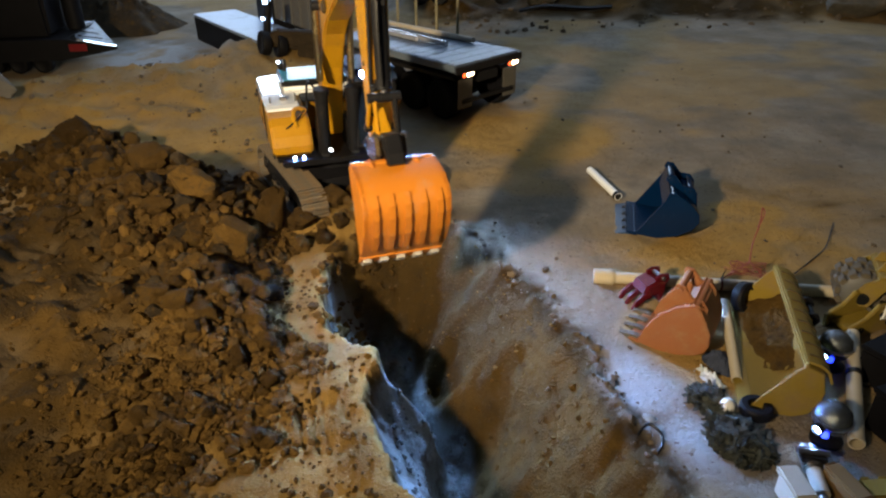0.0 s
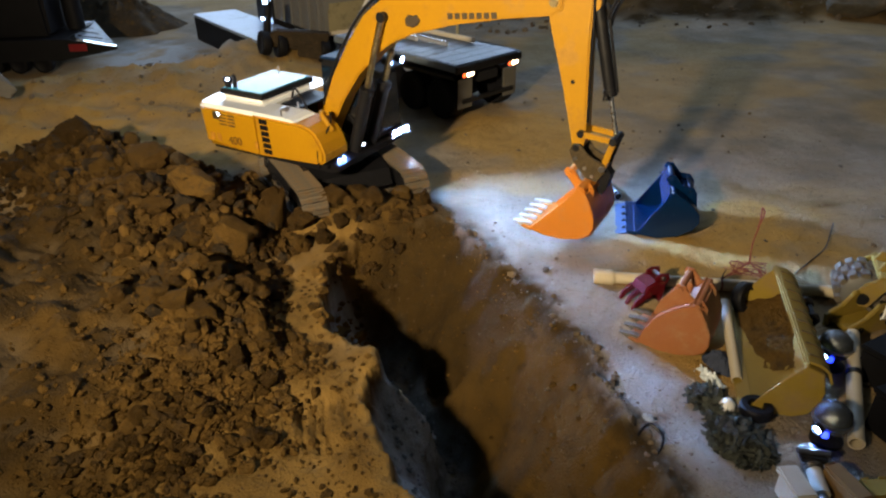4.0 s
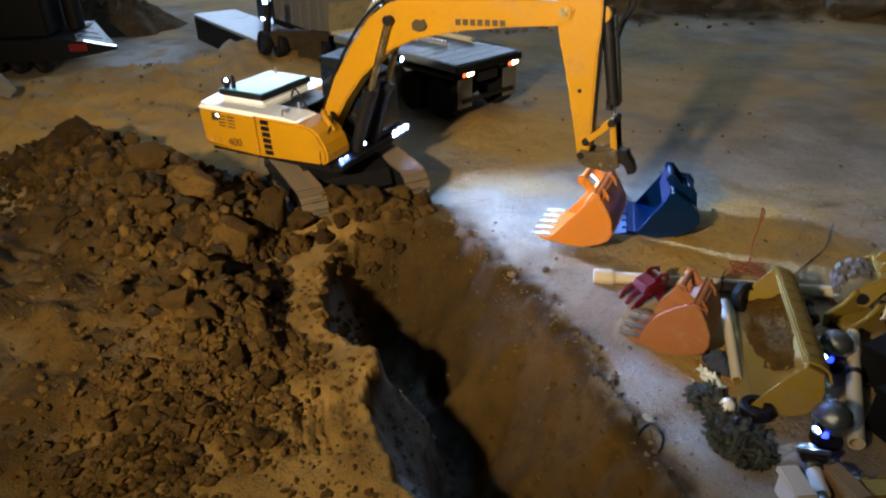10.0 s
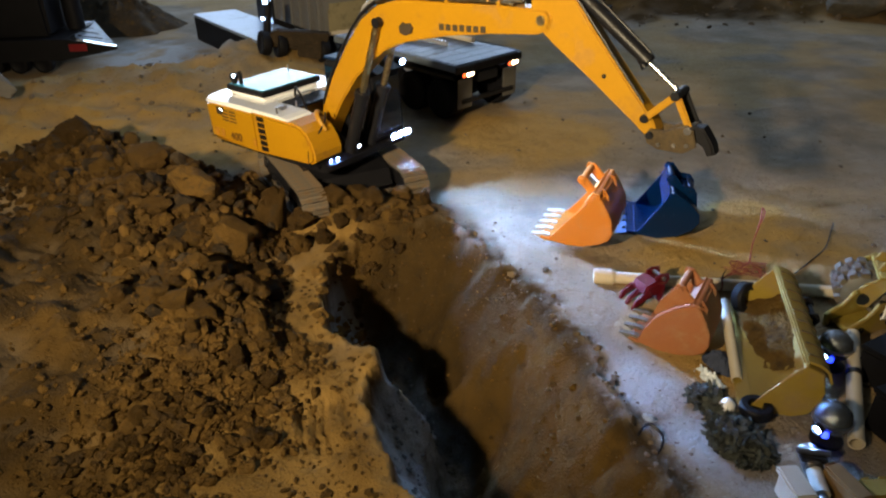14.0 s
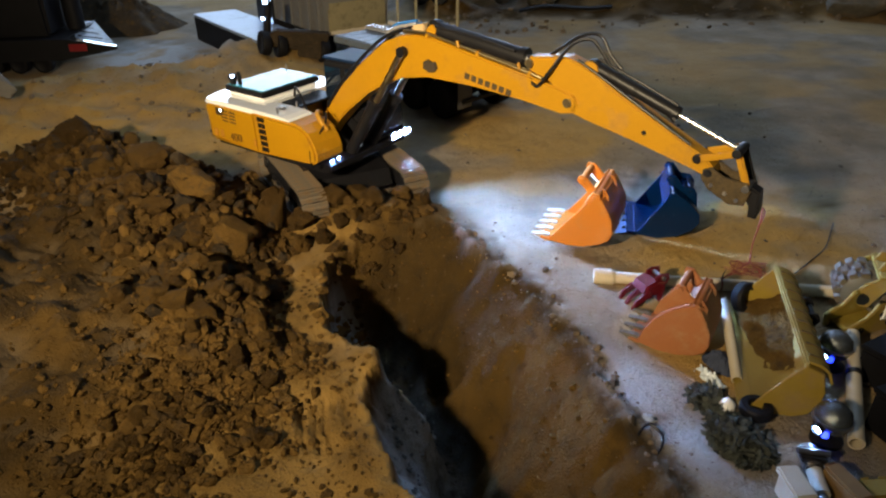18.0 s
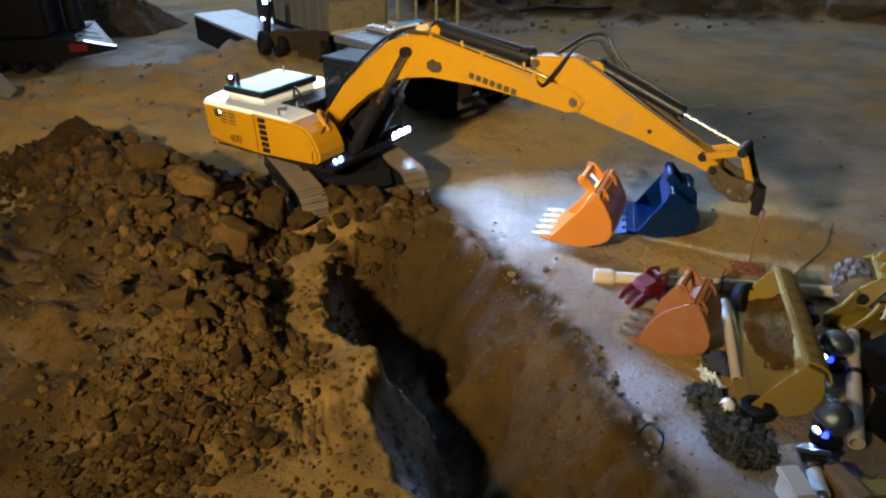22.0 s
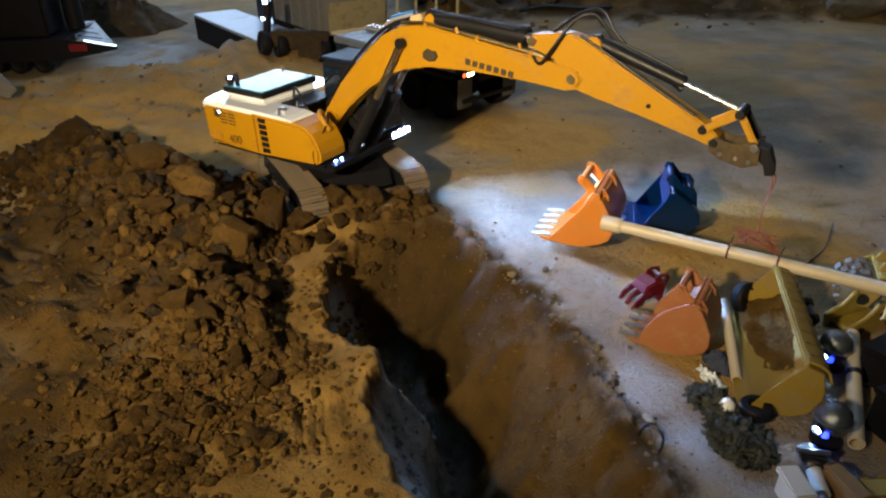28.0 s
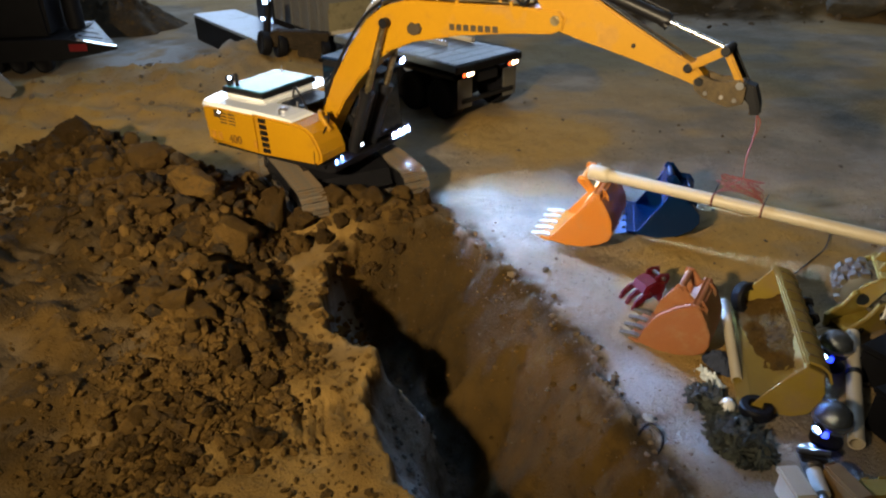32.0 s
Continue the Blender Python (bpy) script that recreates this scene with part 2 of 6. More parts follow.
def prism(outline, y0, y1, bevel=0.03, bm=None):
    """A plate with the given x, z outline between two y planes."""
    b = bmesh.new()
    lo = [b.verts.new((x, y0, z)) for x, z in outline]
    hi = [b.verts.new((x, y1, z)) for x, z in outline]
    b.faces.new(lo)
    b.faces.new(hi[::-1])
    n = len(outline)
    for i in range(n):
        b.faces.new((lo[i], hi[i], hi[(i + 1) % n], lo[(i + 1) % n]))
    bmesh.ops.recalc_face_normals(b, faces=b.faces)
    if bevel:
        rim = [e for e in b.edges if abs(e.verts[0].co.y - e.verts[1].co.y) < 1e-6]
        bmesh.ops.bevel(b, geom=rim, offset=bevel, segments=2, affect="EDGES", clamp_overlap=True)
    return merged(b, bm)


def rod(p0, p1, r, seg=14, bm=None, r2=None, bevel=0.0, caps=True):
    """A round bar from p0 to p1."""
    p0, p1 = Vector(p0), Vector(p1)
    d = p1 - p0
    b = bmesh.new()
    bmesh.ops.create_cone(b, cap_ends=caps, segments=seg, radius1=r, radius2=r if r2 is None else r2, depth=d.length)
    if bevel:
        bmesh.ops.bevel(b, geom=[e for e in b.edges if len(e.link_faces) == 2 and e.calc_face_angle(0) > 1.2], offset=bevel, segments=2, affect="EDGES")
    bmesh.ops.transform(b, matrix=Matrix.Translation((p0 + p1) / 2) @ d.to_track_quat("Z", "Y").to_matrix().to_4x4(), verts=b.verts)
    return merged(b, bm)


def hose(points, r, seg=8, bm=None, steps=6):
    """A smooth round cord through the points."""
    pts = [Vector(p) for p in points]
    path = []
    for i in range(len(pts) - 1):
        a, b_, c, d = pts[max(i - 1, 0)], pts[i], pts[i + 1], pts[min(i + 2, len(pts) - 1)]
        for s in range(steps):
            u = s / steps
            path.append(0.5 * (2 * b_ + (c - a) * u + (2 * a - 5 * b_ + 4 * c - d) * u * u + (3 * b_ - a - 3 * c + d) * u ** 3))
    path.append(pts[-1])
    b = bmesh.new()
    rings = []
    for i, p in enumerate(path):
        t = (path[min(i + 1, len(path) - 1)] - path[max(i - 1, 0)]).normalized()
        u = t.orthogonal().normalized() if i == 0 else (u - t * u.dot(t)).normalized()
        v = t.cross(u)
        rings.append([b.verts.new(p + (u * math.cos(a) + v * math.sin(a)) * r) for a in (2 * math.pi * k / seg for k in range(seg))])
    for q, w in zip(rings, rings[1:]):
        for k in range(seg):
            b.faces.new((q[k], q[(k + 1) % seg], w[(k + 1) % seg], w[k]))
    b.faces.new(rings[0][::-1])
    b.faces.new(rings[-1])
    return merged(b, bm)


def lathe(profile, seg=24, bm=None, m=None):
    """A turned body from r, z pairs round the z axis."""
    b = bmesh.new()
    rings = [[b.verts.new((r * math.cos(2 * math.pi * k / seg), r * math.sin(2 * math.pi * k / seg), z)) for k in range(seg)] for r, z in profile]
    for q, w in zip(rings, rings[1:]):
        for k in range(seg):
            b.faces.new((q[k], q[(k + 1) % seg], w[(k + 1) % seg], w[k]))
    if profile[0][0] > 1e-4:
        b.faces.new(rings[0][::-1])
    if profile[-1][0] > 1e-4:
        b.faces.new(rings[-1])
    bmesh.ops.remove_doubles(b, verts=b.verts, dist=1e-5)
    if m is not None:
        bmesh.ops.transform(b, matrix=m, verts=b.verts)
    return merged(b, bm)


def text_mesh(words, size, thick):
    """Raised letters in the built-in font, lying in the x, y plane."""
    cu = bpy.data.curves.new("letters", "FONT")
    cu.body, cu.size, cu.extrude = words, size, thick / 2
    ob = bpy.data.objects.new("letters", cu)
    me = bpy.data.meshes.new_from_object(ob)
    b = bmesh.new()
    b.from_mesh(me)
    bpy.data.objects.remove(ob)
    bpy.data.curves.remove(cu)
    bpy.data.meshes.remove(me)
    return b


def sheet(line, y0, y1, thick, bm=None):
    """A bent plate: the x, z line drawn out between two y planes, with thickness to its left."""
    n = len(line)
    pts = [Vector((x, 0, z)) for x, z in line]
    off = []
    for i in range(n):
        d = (pts[min(i + 1, n - 1)] - pts[max(i - 1, 0)]).normalized()
        off.append(pts[i] + Vector((-d.z, 0, d.x)) * thick)
    return prism(line + [(p.x, p.z) for p in reversed(off)], y0, y1, 0, bm)


def value_noise(x, y, seed=0):
    """Smooth lattice noise in -1..1 on arrays."""
    xi, yi = np.floor(x).astype(np.int64), np.floor(y).astype(np.int64)
    fx, fy = x - xi, y - yi
    fx, fy = fx * fx * (3 - 2 * fx), fy * fy * (3 - 2 * fy)

    def h(a, b_):
        k = (a * 374761393 + b_ * 668265263 + seed * 982451653) & 0x7FFFFFFF
        k = ((k ^ (k >> 13)) * 1274126177) & 0x7FFFFFFF
        return ((k ^ (k >> 16)) & 0xFFFF) / 32767.5 - 1

    return (h(xi, yi) * (1 - fx) + h(xi + 1, yi) * fx) * (1 - fy) + (h(xi, yi + 1) * (1 - fx) + h(xi + 1, yi + 1) * fx) * fy


def fractal(x, y, octaves=4, seed=0):
    total, amp = 0.0, 1.0
    for o in range(octaves):
        total = total + amp * value_noise(x * 2 ** o, y * 2 ** o, seed + o)
        amp *= 0.5
    return total

# ---- ground: one sheet with the trench, the spoil heaps and the bank behind ----
def smooth(a, b_, x):
    u = np.clip((x - a) / (b_ - a), 0, 1)
    return u * u * (3 - 2 * u)


LIP_Y = np.array([-60, -12.0, -10.8, -9.9, -8.7, -8.1, -7.6, -7.2, -7.0, -6.7, -6.1, -5.3, -4.4, -3.6, -3.2, -2.7, -2.2])
LIP_L = np.array([3.0, 1.10, 0.60, 0.28, 0.14, 0.22, 0.44, 0.36, -0.05, -0.35, -0.56, -0.52, -0.48, -0.32, 0.0, 0.5, 1.4])
LIP_R = np.array([9.0, 4.36, 4.12, 4.08, 4.07, 4.02, 3.92, 3.87, 3.84, 3.80, 3.68, 3.40, 3.15, 2.95, 2.86, 2.72, 2.2])


def heights(x, y):
    """Height of the soil, and how far it is dug over and clay."""
    w = 0.10 * fractal(x * 1.1, y * 1.1, 4, 3) + 0.05 * fractal(x * 4.0, y * 4.0, 3, 13)
    left, right = np.interp(y, LIP_Y, LIP_L) + w, np.interp(y, LIP_Y, LIP_R) + 0.13 * fractal(x * 0.9, y * 0.9, 4, 9)
    u = (x - left) / np.maximum(right - left, 0.2)
    rough = fractal(x * 1.4, y * 1.4, 5, 21)
    base = 0.05 * fractal(x * 0.22, y * 0.22, 3, 1) + 0.028 * rough
    # spoil heaps beside the trench
    def heap(cx, cy, rx, ry, h, turn=0.0):
        c, s = math.cos(turn), math.sin(turn)
        a, b_ = ((x - cx) * c + (y - cy) * s) / rx, (-(x - cx) * s + (y - cy) * c) / ry
        return h * np.clip(1 - (a * a + b_ * b_), 0, 1) ** 0.8
    pile = np.maximum.reduce([heap(-4.7, -1.8, 3.3, 3.7, 1.25, 0.2), heap(-6.9, 1.9, 1.8, 2.8, 0.98, 0.3), heap(-3.2, -0.9, 1.6, 1.8, 0.95),
                              heap(-3.6, -6.6, 2.3, 3.4, 0.75, 0.1), heap(-7.5, -6.0, 4.5, 5.5, 0.9)])
    z = base + pile * (1 + 0.16 * rough) + 0.10 * rough * smooth(0.0, 0.4, pile)
    z += heap(0.7, -2.0, 2.2, 0.9, 0.45) * (1 + 0.4 * rough)
    z += 0.10 * smooth(0.3, 0.7, pile) * smooth(-6.0, -3.5, y) * fractal(x * 2.6, y * 2.6, 3, 77)
    z += 0.22 * np.exp(-((u - 1.02) / 0.06) ** 2) * smooth(-2.0, -3.2, y) * (0.6 + rough) * 0.6
    ledge_mask = smooth(0.5, 0.0, x - left) * smooth(-4.2, -2.6, x) * smooth(-3.0, -4.5, y)
    # gouges left by the bucket's teeth
    gouge = smooth(-8.2, -8.7, y) * smooth(-10.1, -9.5, y) * smooth(-1.25, -1.0, x) * smooth(0.35, 0.15, x)
    z += 0.05 * ledge_mask * rough
    z -= 0.15 * gouge * (0.5 + 0.5 * np.sin(2 * math.pi * (x + 0.12 * y + 0.09 * rough) / 0.21)) * np.clip(0.5 + 1.6 * fractal(x * 3.0, y * 1.6, 3, 55), 0, 1.3)
    # bank behind, and the lower yard beyond it
    bank = 6.5 + 0.55 * (x + 11) + 0.8 * fractal(x * 0.35, 0 * x, 3, 5)
    far = smooth(0, 3.5, y - bank - 4.0) * smooth(3.0, -3.0, x + 1)
    z += (0.85 * smooth(-4.5, 3.2, y - bank) * smooth(8.0, 3.6, y - bank) * smooth(3.0, -3.0, x) * (1 + 0.25 * rough)) - 0.7 * far
    edge = 22.3 - 0.28 * np.clip(x - 14, 0, 40) + 0.8 * fractal(x * 0.3, 0 * x, 3, 71)
    z += smooth(-1.0, 2.5, y - edge) * 1.5 * (0.6 + 0.5 * fractal(x * 0.3, y * 0.3, 3, 31)) * smooth(2, 9, x)
    # the trench
    inside = smooth(0.0, 0.03, u) * smooth(1.03, 0.97, u)
    steep = np.interp(u, [0, 0.05, 0.18, 0.27, 0.32, 0.44, 0.60, 0.80, 0.95, 1.0], [0.0, 1.2, 1.9, 2.6, 3.1, 3.0, 1.95, 0.9, 0.25, 0.0])
    bench = np.interp(u, [0, 0.02, 0.10, 0.26, 0.31, 0.36, 0.50, 0.64, 0.82, 0.95, 1.0], [0.0, 0.40, 0.95, 1.75, 2.5, 3.1, 3.2, 2.0, 0.95, 0.25, 0.0])
    k = smooth(-6.9, -7.7, y)
    depth = steep * (1 - k) + bench * k
    shut = smooth(-14.0, -12.8, y)
    run = smooth(-2.2, -3.9, y) * shut
    cut = depth * run * (1 + 0.08 * rough) + 0.07 * inside * run * fractal(x * 2.2, y * 2.2, 3, 41)
    z = z - cut - 0.85 * np.exp(-(((x - 2.0) / 0.36) ** 4 + ((y + 5.9) / 0.55) ** 4)) * (1 + 0.2 * rough)
    dug = np.clip(np.maximum.reduce([smooth(0.05, 0.4, pile) * (1 - 0.08 * smooth(-4.0, -7.0, y)), smooth(0.03, 0.25, cut), 0.55 * smooth(-0.2, 0.4, left - x) * smooth(-7, -3, x + 0 * y) * smooth(4, 0, y) * shut,
                                     smooth(2.5, 0.0, bank + 5.0 - y - 2.5) * smooth(4, -2, x) * smooth(11.0, 3.0, y - bank) * 0.2]), 0, 1)
    dug = np.maximum(dug, 0.95 * smooth(-0.8, 0.6, y - edge + 0.6 * rough) * smooth(3, 8, x))
    dug = np.maximum(dug, (1.0 + 0.15 * rough) * smooth(-1.2, -2.4, x + 1.4 * smooth(-6.8, -8.6, y)) * smooth(1.6, -1.4, y) * smooth(-17.0, -14.0, y) * smooth(-22.0, -14.0, x))
    # a darker brown patch by the yard's side
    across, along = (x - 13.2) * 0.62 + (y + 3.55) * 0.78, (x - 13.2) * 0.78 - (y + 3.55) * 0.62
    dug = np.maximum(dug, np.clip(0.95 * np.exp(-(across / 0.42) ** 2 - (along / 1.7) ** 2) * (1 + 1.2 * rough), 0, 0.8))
    spill = smooth(0.75, -0.05, x - right + 0.45 * rough) * smooth(-1.6, -2.6, y) * smooth(0.3, 0.8, u) * shut
    ledge = smooth(0.5, 0.0, x - left) * smooth(-4.2, -2.6, x) * smooth(-3.0, -4.5, y) * shut
    dug = np.clip(dug + 0.25 * rough * (dug > 0.02), 0, 1)
    dug = np.maximum.reduce([dug, spill, np.clip(0.02 + 0.4 * rough, 0, 1) * ledge, smooth(0.05, 0.2, cut), np.clip(1.3 * np.exp(-((x + 1.6) / 1.9) ** 2 - ((y - 0.2) / 1.7) ** 2), 0, 1), np.clip(1.4 * np.exp(-((x - 1.2) / 1.7) ** 2 - ((y + 2.1) / 0.75) ** 2), 0, 1)])
    dug = np.maximum(dug, 0.7 * smooth(-5.4, -3.6, y) * smooth(-0.8, -1.8, y) * smooth(-3.2, -2.2, x) * smooth(1.2, 0.2, x - left) * np.clip(0.9 + 0.8 * rough, 0, 1))
    clay = smooth(0.01, 0.05, u) * smooth(0.54, 0.46, u) * smooth(0.15, 0.5, cut) * smooth(-3.3, -4.4, y) * (0.95 - 0.25 * rough)
    clay = np.clip(clay, 0, 1)
    # slope turns paler towards the near end: soil tone and stronger light in colour
    slope = smooth(0.42, 0.6, u) * smooth(0.03, 0.25, cut) * (0.12 + 0.88 * smooth(-5.2, -8.6, y + 0.6 * rough))
    # ochre soil, plus warm-lit ground by the trailer and buckets put into colour
    ochre = np.maximum.reduce([0.72 * smooth(4.0, -2.0, x) * smooth(-24.0, -15.0, x) * smooth(1.0, 4.0, y) * smooth(17.0, 13.5, y), smooth(1.0, -0.1, x - left) * smooth(-4.5, -2.5, x) * smooth(-0.6, -2.4, y) * shut,
                               2.3 * np.exp(-((x - 6.5) / 2.3) ** 2 - ((y - 3.4) / 1.9) ** 2), 1.5 * np.exp(-((x - 8.6) / 2.6) ** 2 - ((y + 4.9) / 1.0) ** 2), 1.2 * np.exp(-((x - 6.4) / 1.0) ** 2 - ((y + 9.0) / 0.8) ** 2), 0.6 * np.exp(-((x - 12.0) / 2.6) ** 2 - ((y + 3.2) / 2.0) ** 2), 0.22 * smooth(-1.5, -3.0, x) * smooth(-3.5, -6.5, y + 0.35 * (x + 3)) * smooth(-24.0, -14.0, x), slope])
    ochre = np.clip(ochre * (1 + 0.5 * rough) + 0.5 * smooth(0.0, 0.45, fractal(x * 0.3, y * 0.3, 3, 61)), 0, 1)
    # cool lamp light by the trench's edge, painted as paler ground
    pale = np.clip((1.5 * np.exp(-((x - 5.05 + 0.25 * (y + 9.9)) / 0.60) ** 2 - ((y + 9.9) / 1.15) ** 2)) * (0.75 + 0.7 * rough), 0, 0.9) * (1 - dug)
    # paler ground in the far yard
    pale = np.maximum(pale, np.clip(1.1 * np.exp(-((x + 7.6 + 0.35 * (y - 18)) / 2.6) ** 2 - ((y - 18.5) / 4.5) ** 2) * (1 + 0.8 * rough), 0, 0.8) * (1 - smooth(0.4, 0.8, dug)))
    return z, dug, clay, ochre, pale


def spaced(stops):
    """Grid lines from start, end, step triples."""
    out = []
    for a, b_, s in stops:
        out.extend(np.arange(a, b_ - 1e-6, s))
    return np.array(out + [stops[-1][1]])


gx = spaced([(-120, -30, 6), (-30, -11, 0.6), (-11, -1.2, 0.10), (-1.2, 4.8, 0.07), (4.8, 12, 0.14), (12, 34, 0.6), (34, 120, 6)])
gy = spaced([(-100, -14, 6), (-14, -2.0, 0.075), (-2.0, 9, 0.14), (9, 30, 0.35), (30, 50, 1.0), (50, 140, 6)])
GX, GY = np.meshgrid(gx, gy, indexing="ij")
GZ, DUG, CLAY, OCHRE, PALE = heights(GX, GY)
nx, ny = GX.shape
index = np.arange(nx * ny).reshape(nx, ny)
quads = np.stack([index[:-1, :-1], index[1:, :-1], index[1:, 1:], index[:-1, 1:]], -1).reshape(-1, 4)
me = bpy.data.meshes.new("ground")
me.from_pydata((np.stack([GX, GY, GZ], -1).reshape(-1, 3) * K).tolist(), [], quads.tolist())
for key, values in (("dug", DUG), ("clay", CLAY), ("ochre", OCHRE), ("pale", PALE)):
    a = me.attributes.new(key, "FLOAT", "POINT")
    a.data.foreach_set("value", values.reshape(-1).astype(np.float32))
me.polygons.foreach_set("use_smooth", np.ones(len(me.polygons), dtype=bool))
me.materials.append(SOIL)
ground = tagged(new("ground", me), "trampled brown earth with a deep open trench", "ground", kind="structure")


def soil(x, y):
    return float(heights(np.array([float(x)]), np.array([float(y)]))[0][0])


# the hall that closes the place
for name, size, c in (("wall_north", (240, 2, 60), (0, 139, 26)), ("wall_south", (240, 2, 60), (0, -99, 26)), ("wall_east", (2, 236, 60), (119, 20, 26)), ("wall_west", (2, 236, 60), (-119, 20, 26)), ("ceiling", (240, 240, 2), (0, 20, 57))):
    tagged(part(name, box(size, c, 0), WALL, None), "plain grey hall " + ("ceiling" if name == "ceiling" else "wall"), "ceiling" if name == "ceiling" else "wall", kind="structure")

# ---- excavator ----
FOOT = (-0.02, 1.83)       # boom foot on the upper structure, x and z
BOOM, ARM = 7.06, 3.01     # pin to pin
LIFT_BASE, LIFT_TOP = (0.95, 1.42), (3.26, 1.55)      # boom cylinder: on the upper structure, on the boom
CROWD_BASE, CROWD_TOP = (4.07, 1.86), (-1.06, 0.38)   # arm cylinder: on the boom, on the arm
CURL_BASE, IDLER = (0.16, 0.80), (2.72, 0.14)         # bucket cylinder and idler link, on the arm
PIN_TWO = (0.70, 0.10)                                # second pin of the coupler
IDLER_LEN, LINK_LEN = 0.71, 0.66


def work_light(parent, name, x, y, z, turn, tilt, r=0.1, deep=0.55):
    """A round lamp: a black cup with its LED set back in it, facing along x."""
    m = Matrix.Translation((x, y, z)) @ Euler((0, radians(tilt), radians(turn))).to_matrix().to_4x4() @ Euler((0, radians(90), 0)).to_matrix().to_4x4()
    cup = part(name, lathe([(0.3 * r, -1.5 * r), (1.1 * r, -0.7 * r), (1.2 * r, deep * r), (1.05 * r, deep * r), (0.98 * r, -0.1 * r), (0.0, -0.12 * r)], 18, m=m), BLACK, parent, smooth=True)
    return cup, lathe([(0.94 * r, -0.08 * r), (0.94 * r, 0.02 * r), (0.6 * r, 0.07 * r), (0.0, 0.09 * r)], 18, m=m)


def track_frame(parent, y):
    """One crawler: frame, wheels and the chain of shoes."""
    L, rad, top = 1.68, 0.43, 0.98
    frame_ = part("track_frame", prism([(-1.7, 0.34), (1.7, 0.34), (1.78, 0.55), (1.2, 0.80), (-1.2, 0.80), (-1.78, 0.55)], y - 0.2, y + 0.2, 0.04), BLACK, parent)
    for name, x in (("drive_sprocket", -L), ("idler_wheel", L)):
        part(name, lathe([(0.0, -0.24), (0.16, -0.24), (0.2, -0.18), (0.36, -0.16), (0.40, -0.08), (0.40, 0.08), (0.36, 0.16), (0.2, 0.18), (0.16, 0.24), (0.0, 0.24)], 22,
                         m=Matrix.Translation((x, y, 0.5)) @ Euler((radians(90), 0, 0)).to_matrix().to_4x4()), BLACK, parent, smooth=True)
    for i in range(7):
        part("track_roller", rod((-1.2 + 0.4 * i, y - 0.2, 0.24), (-1.2 + 0.4 * i, y + 0.2, 0.24), 0.13, 14, bevel=0.03), BLACK, parent, smooth=True)
    # the shoes run round two wheels
    b = box((0.185, 0.66, 0.05), (0, 0, 0), 0.012)
    box((0.03, 0.64, 0.10), (-0.06, 0, 0.045), 0.008, b)
    box((0.03, 0.64, 0.09), (0.04, 0, 0.04), 0.008, b)
    box((0.16, 0.14, 0.10), (0, 0, -0.07), 0.01, b)
    first = part("track_shoe", b, TRACK, parent)
    straight, arc = 2 * L, math.pi * rad
    n = 46
    for i in range(n):
        s = (straight + arc) * 2 * i / n
        if s < straight:
            x, z, a = -L + s, 0.5 + rad, 0
        elif s < straight + arc:
            a = (s - straight) / rad
            x, z = L + rad * math.sin(a), 0.5 + rad * math.cos(a)
        elif s < 2 * straight + arc:
            x, z, a = L - (s - straight - arc), 0.5 - rad, math.pi
        else:
            a = math.pi + (s - 2 * straight - arc) / rad
            x, z = -L + rad * math.sin(a), 0.5 + rad * math.cos(a)
        m = at(x, y, z, 0, math.degrees(a), 0)
        if i == 0:
            first.matrix_basis = m
        else:
            shared("track_shoe", first.data, parent, m)


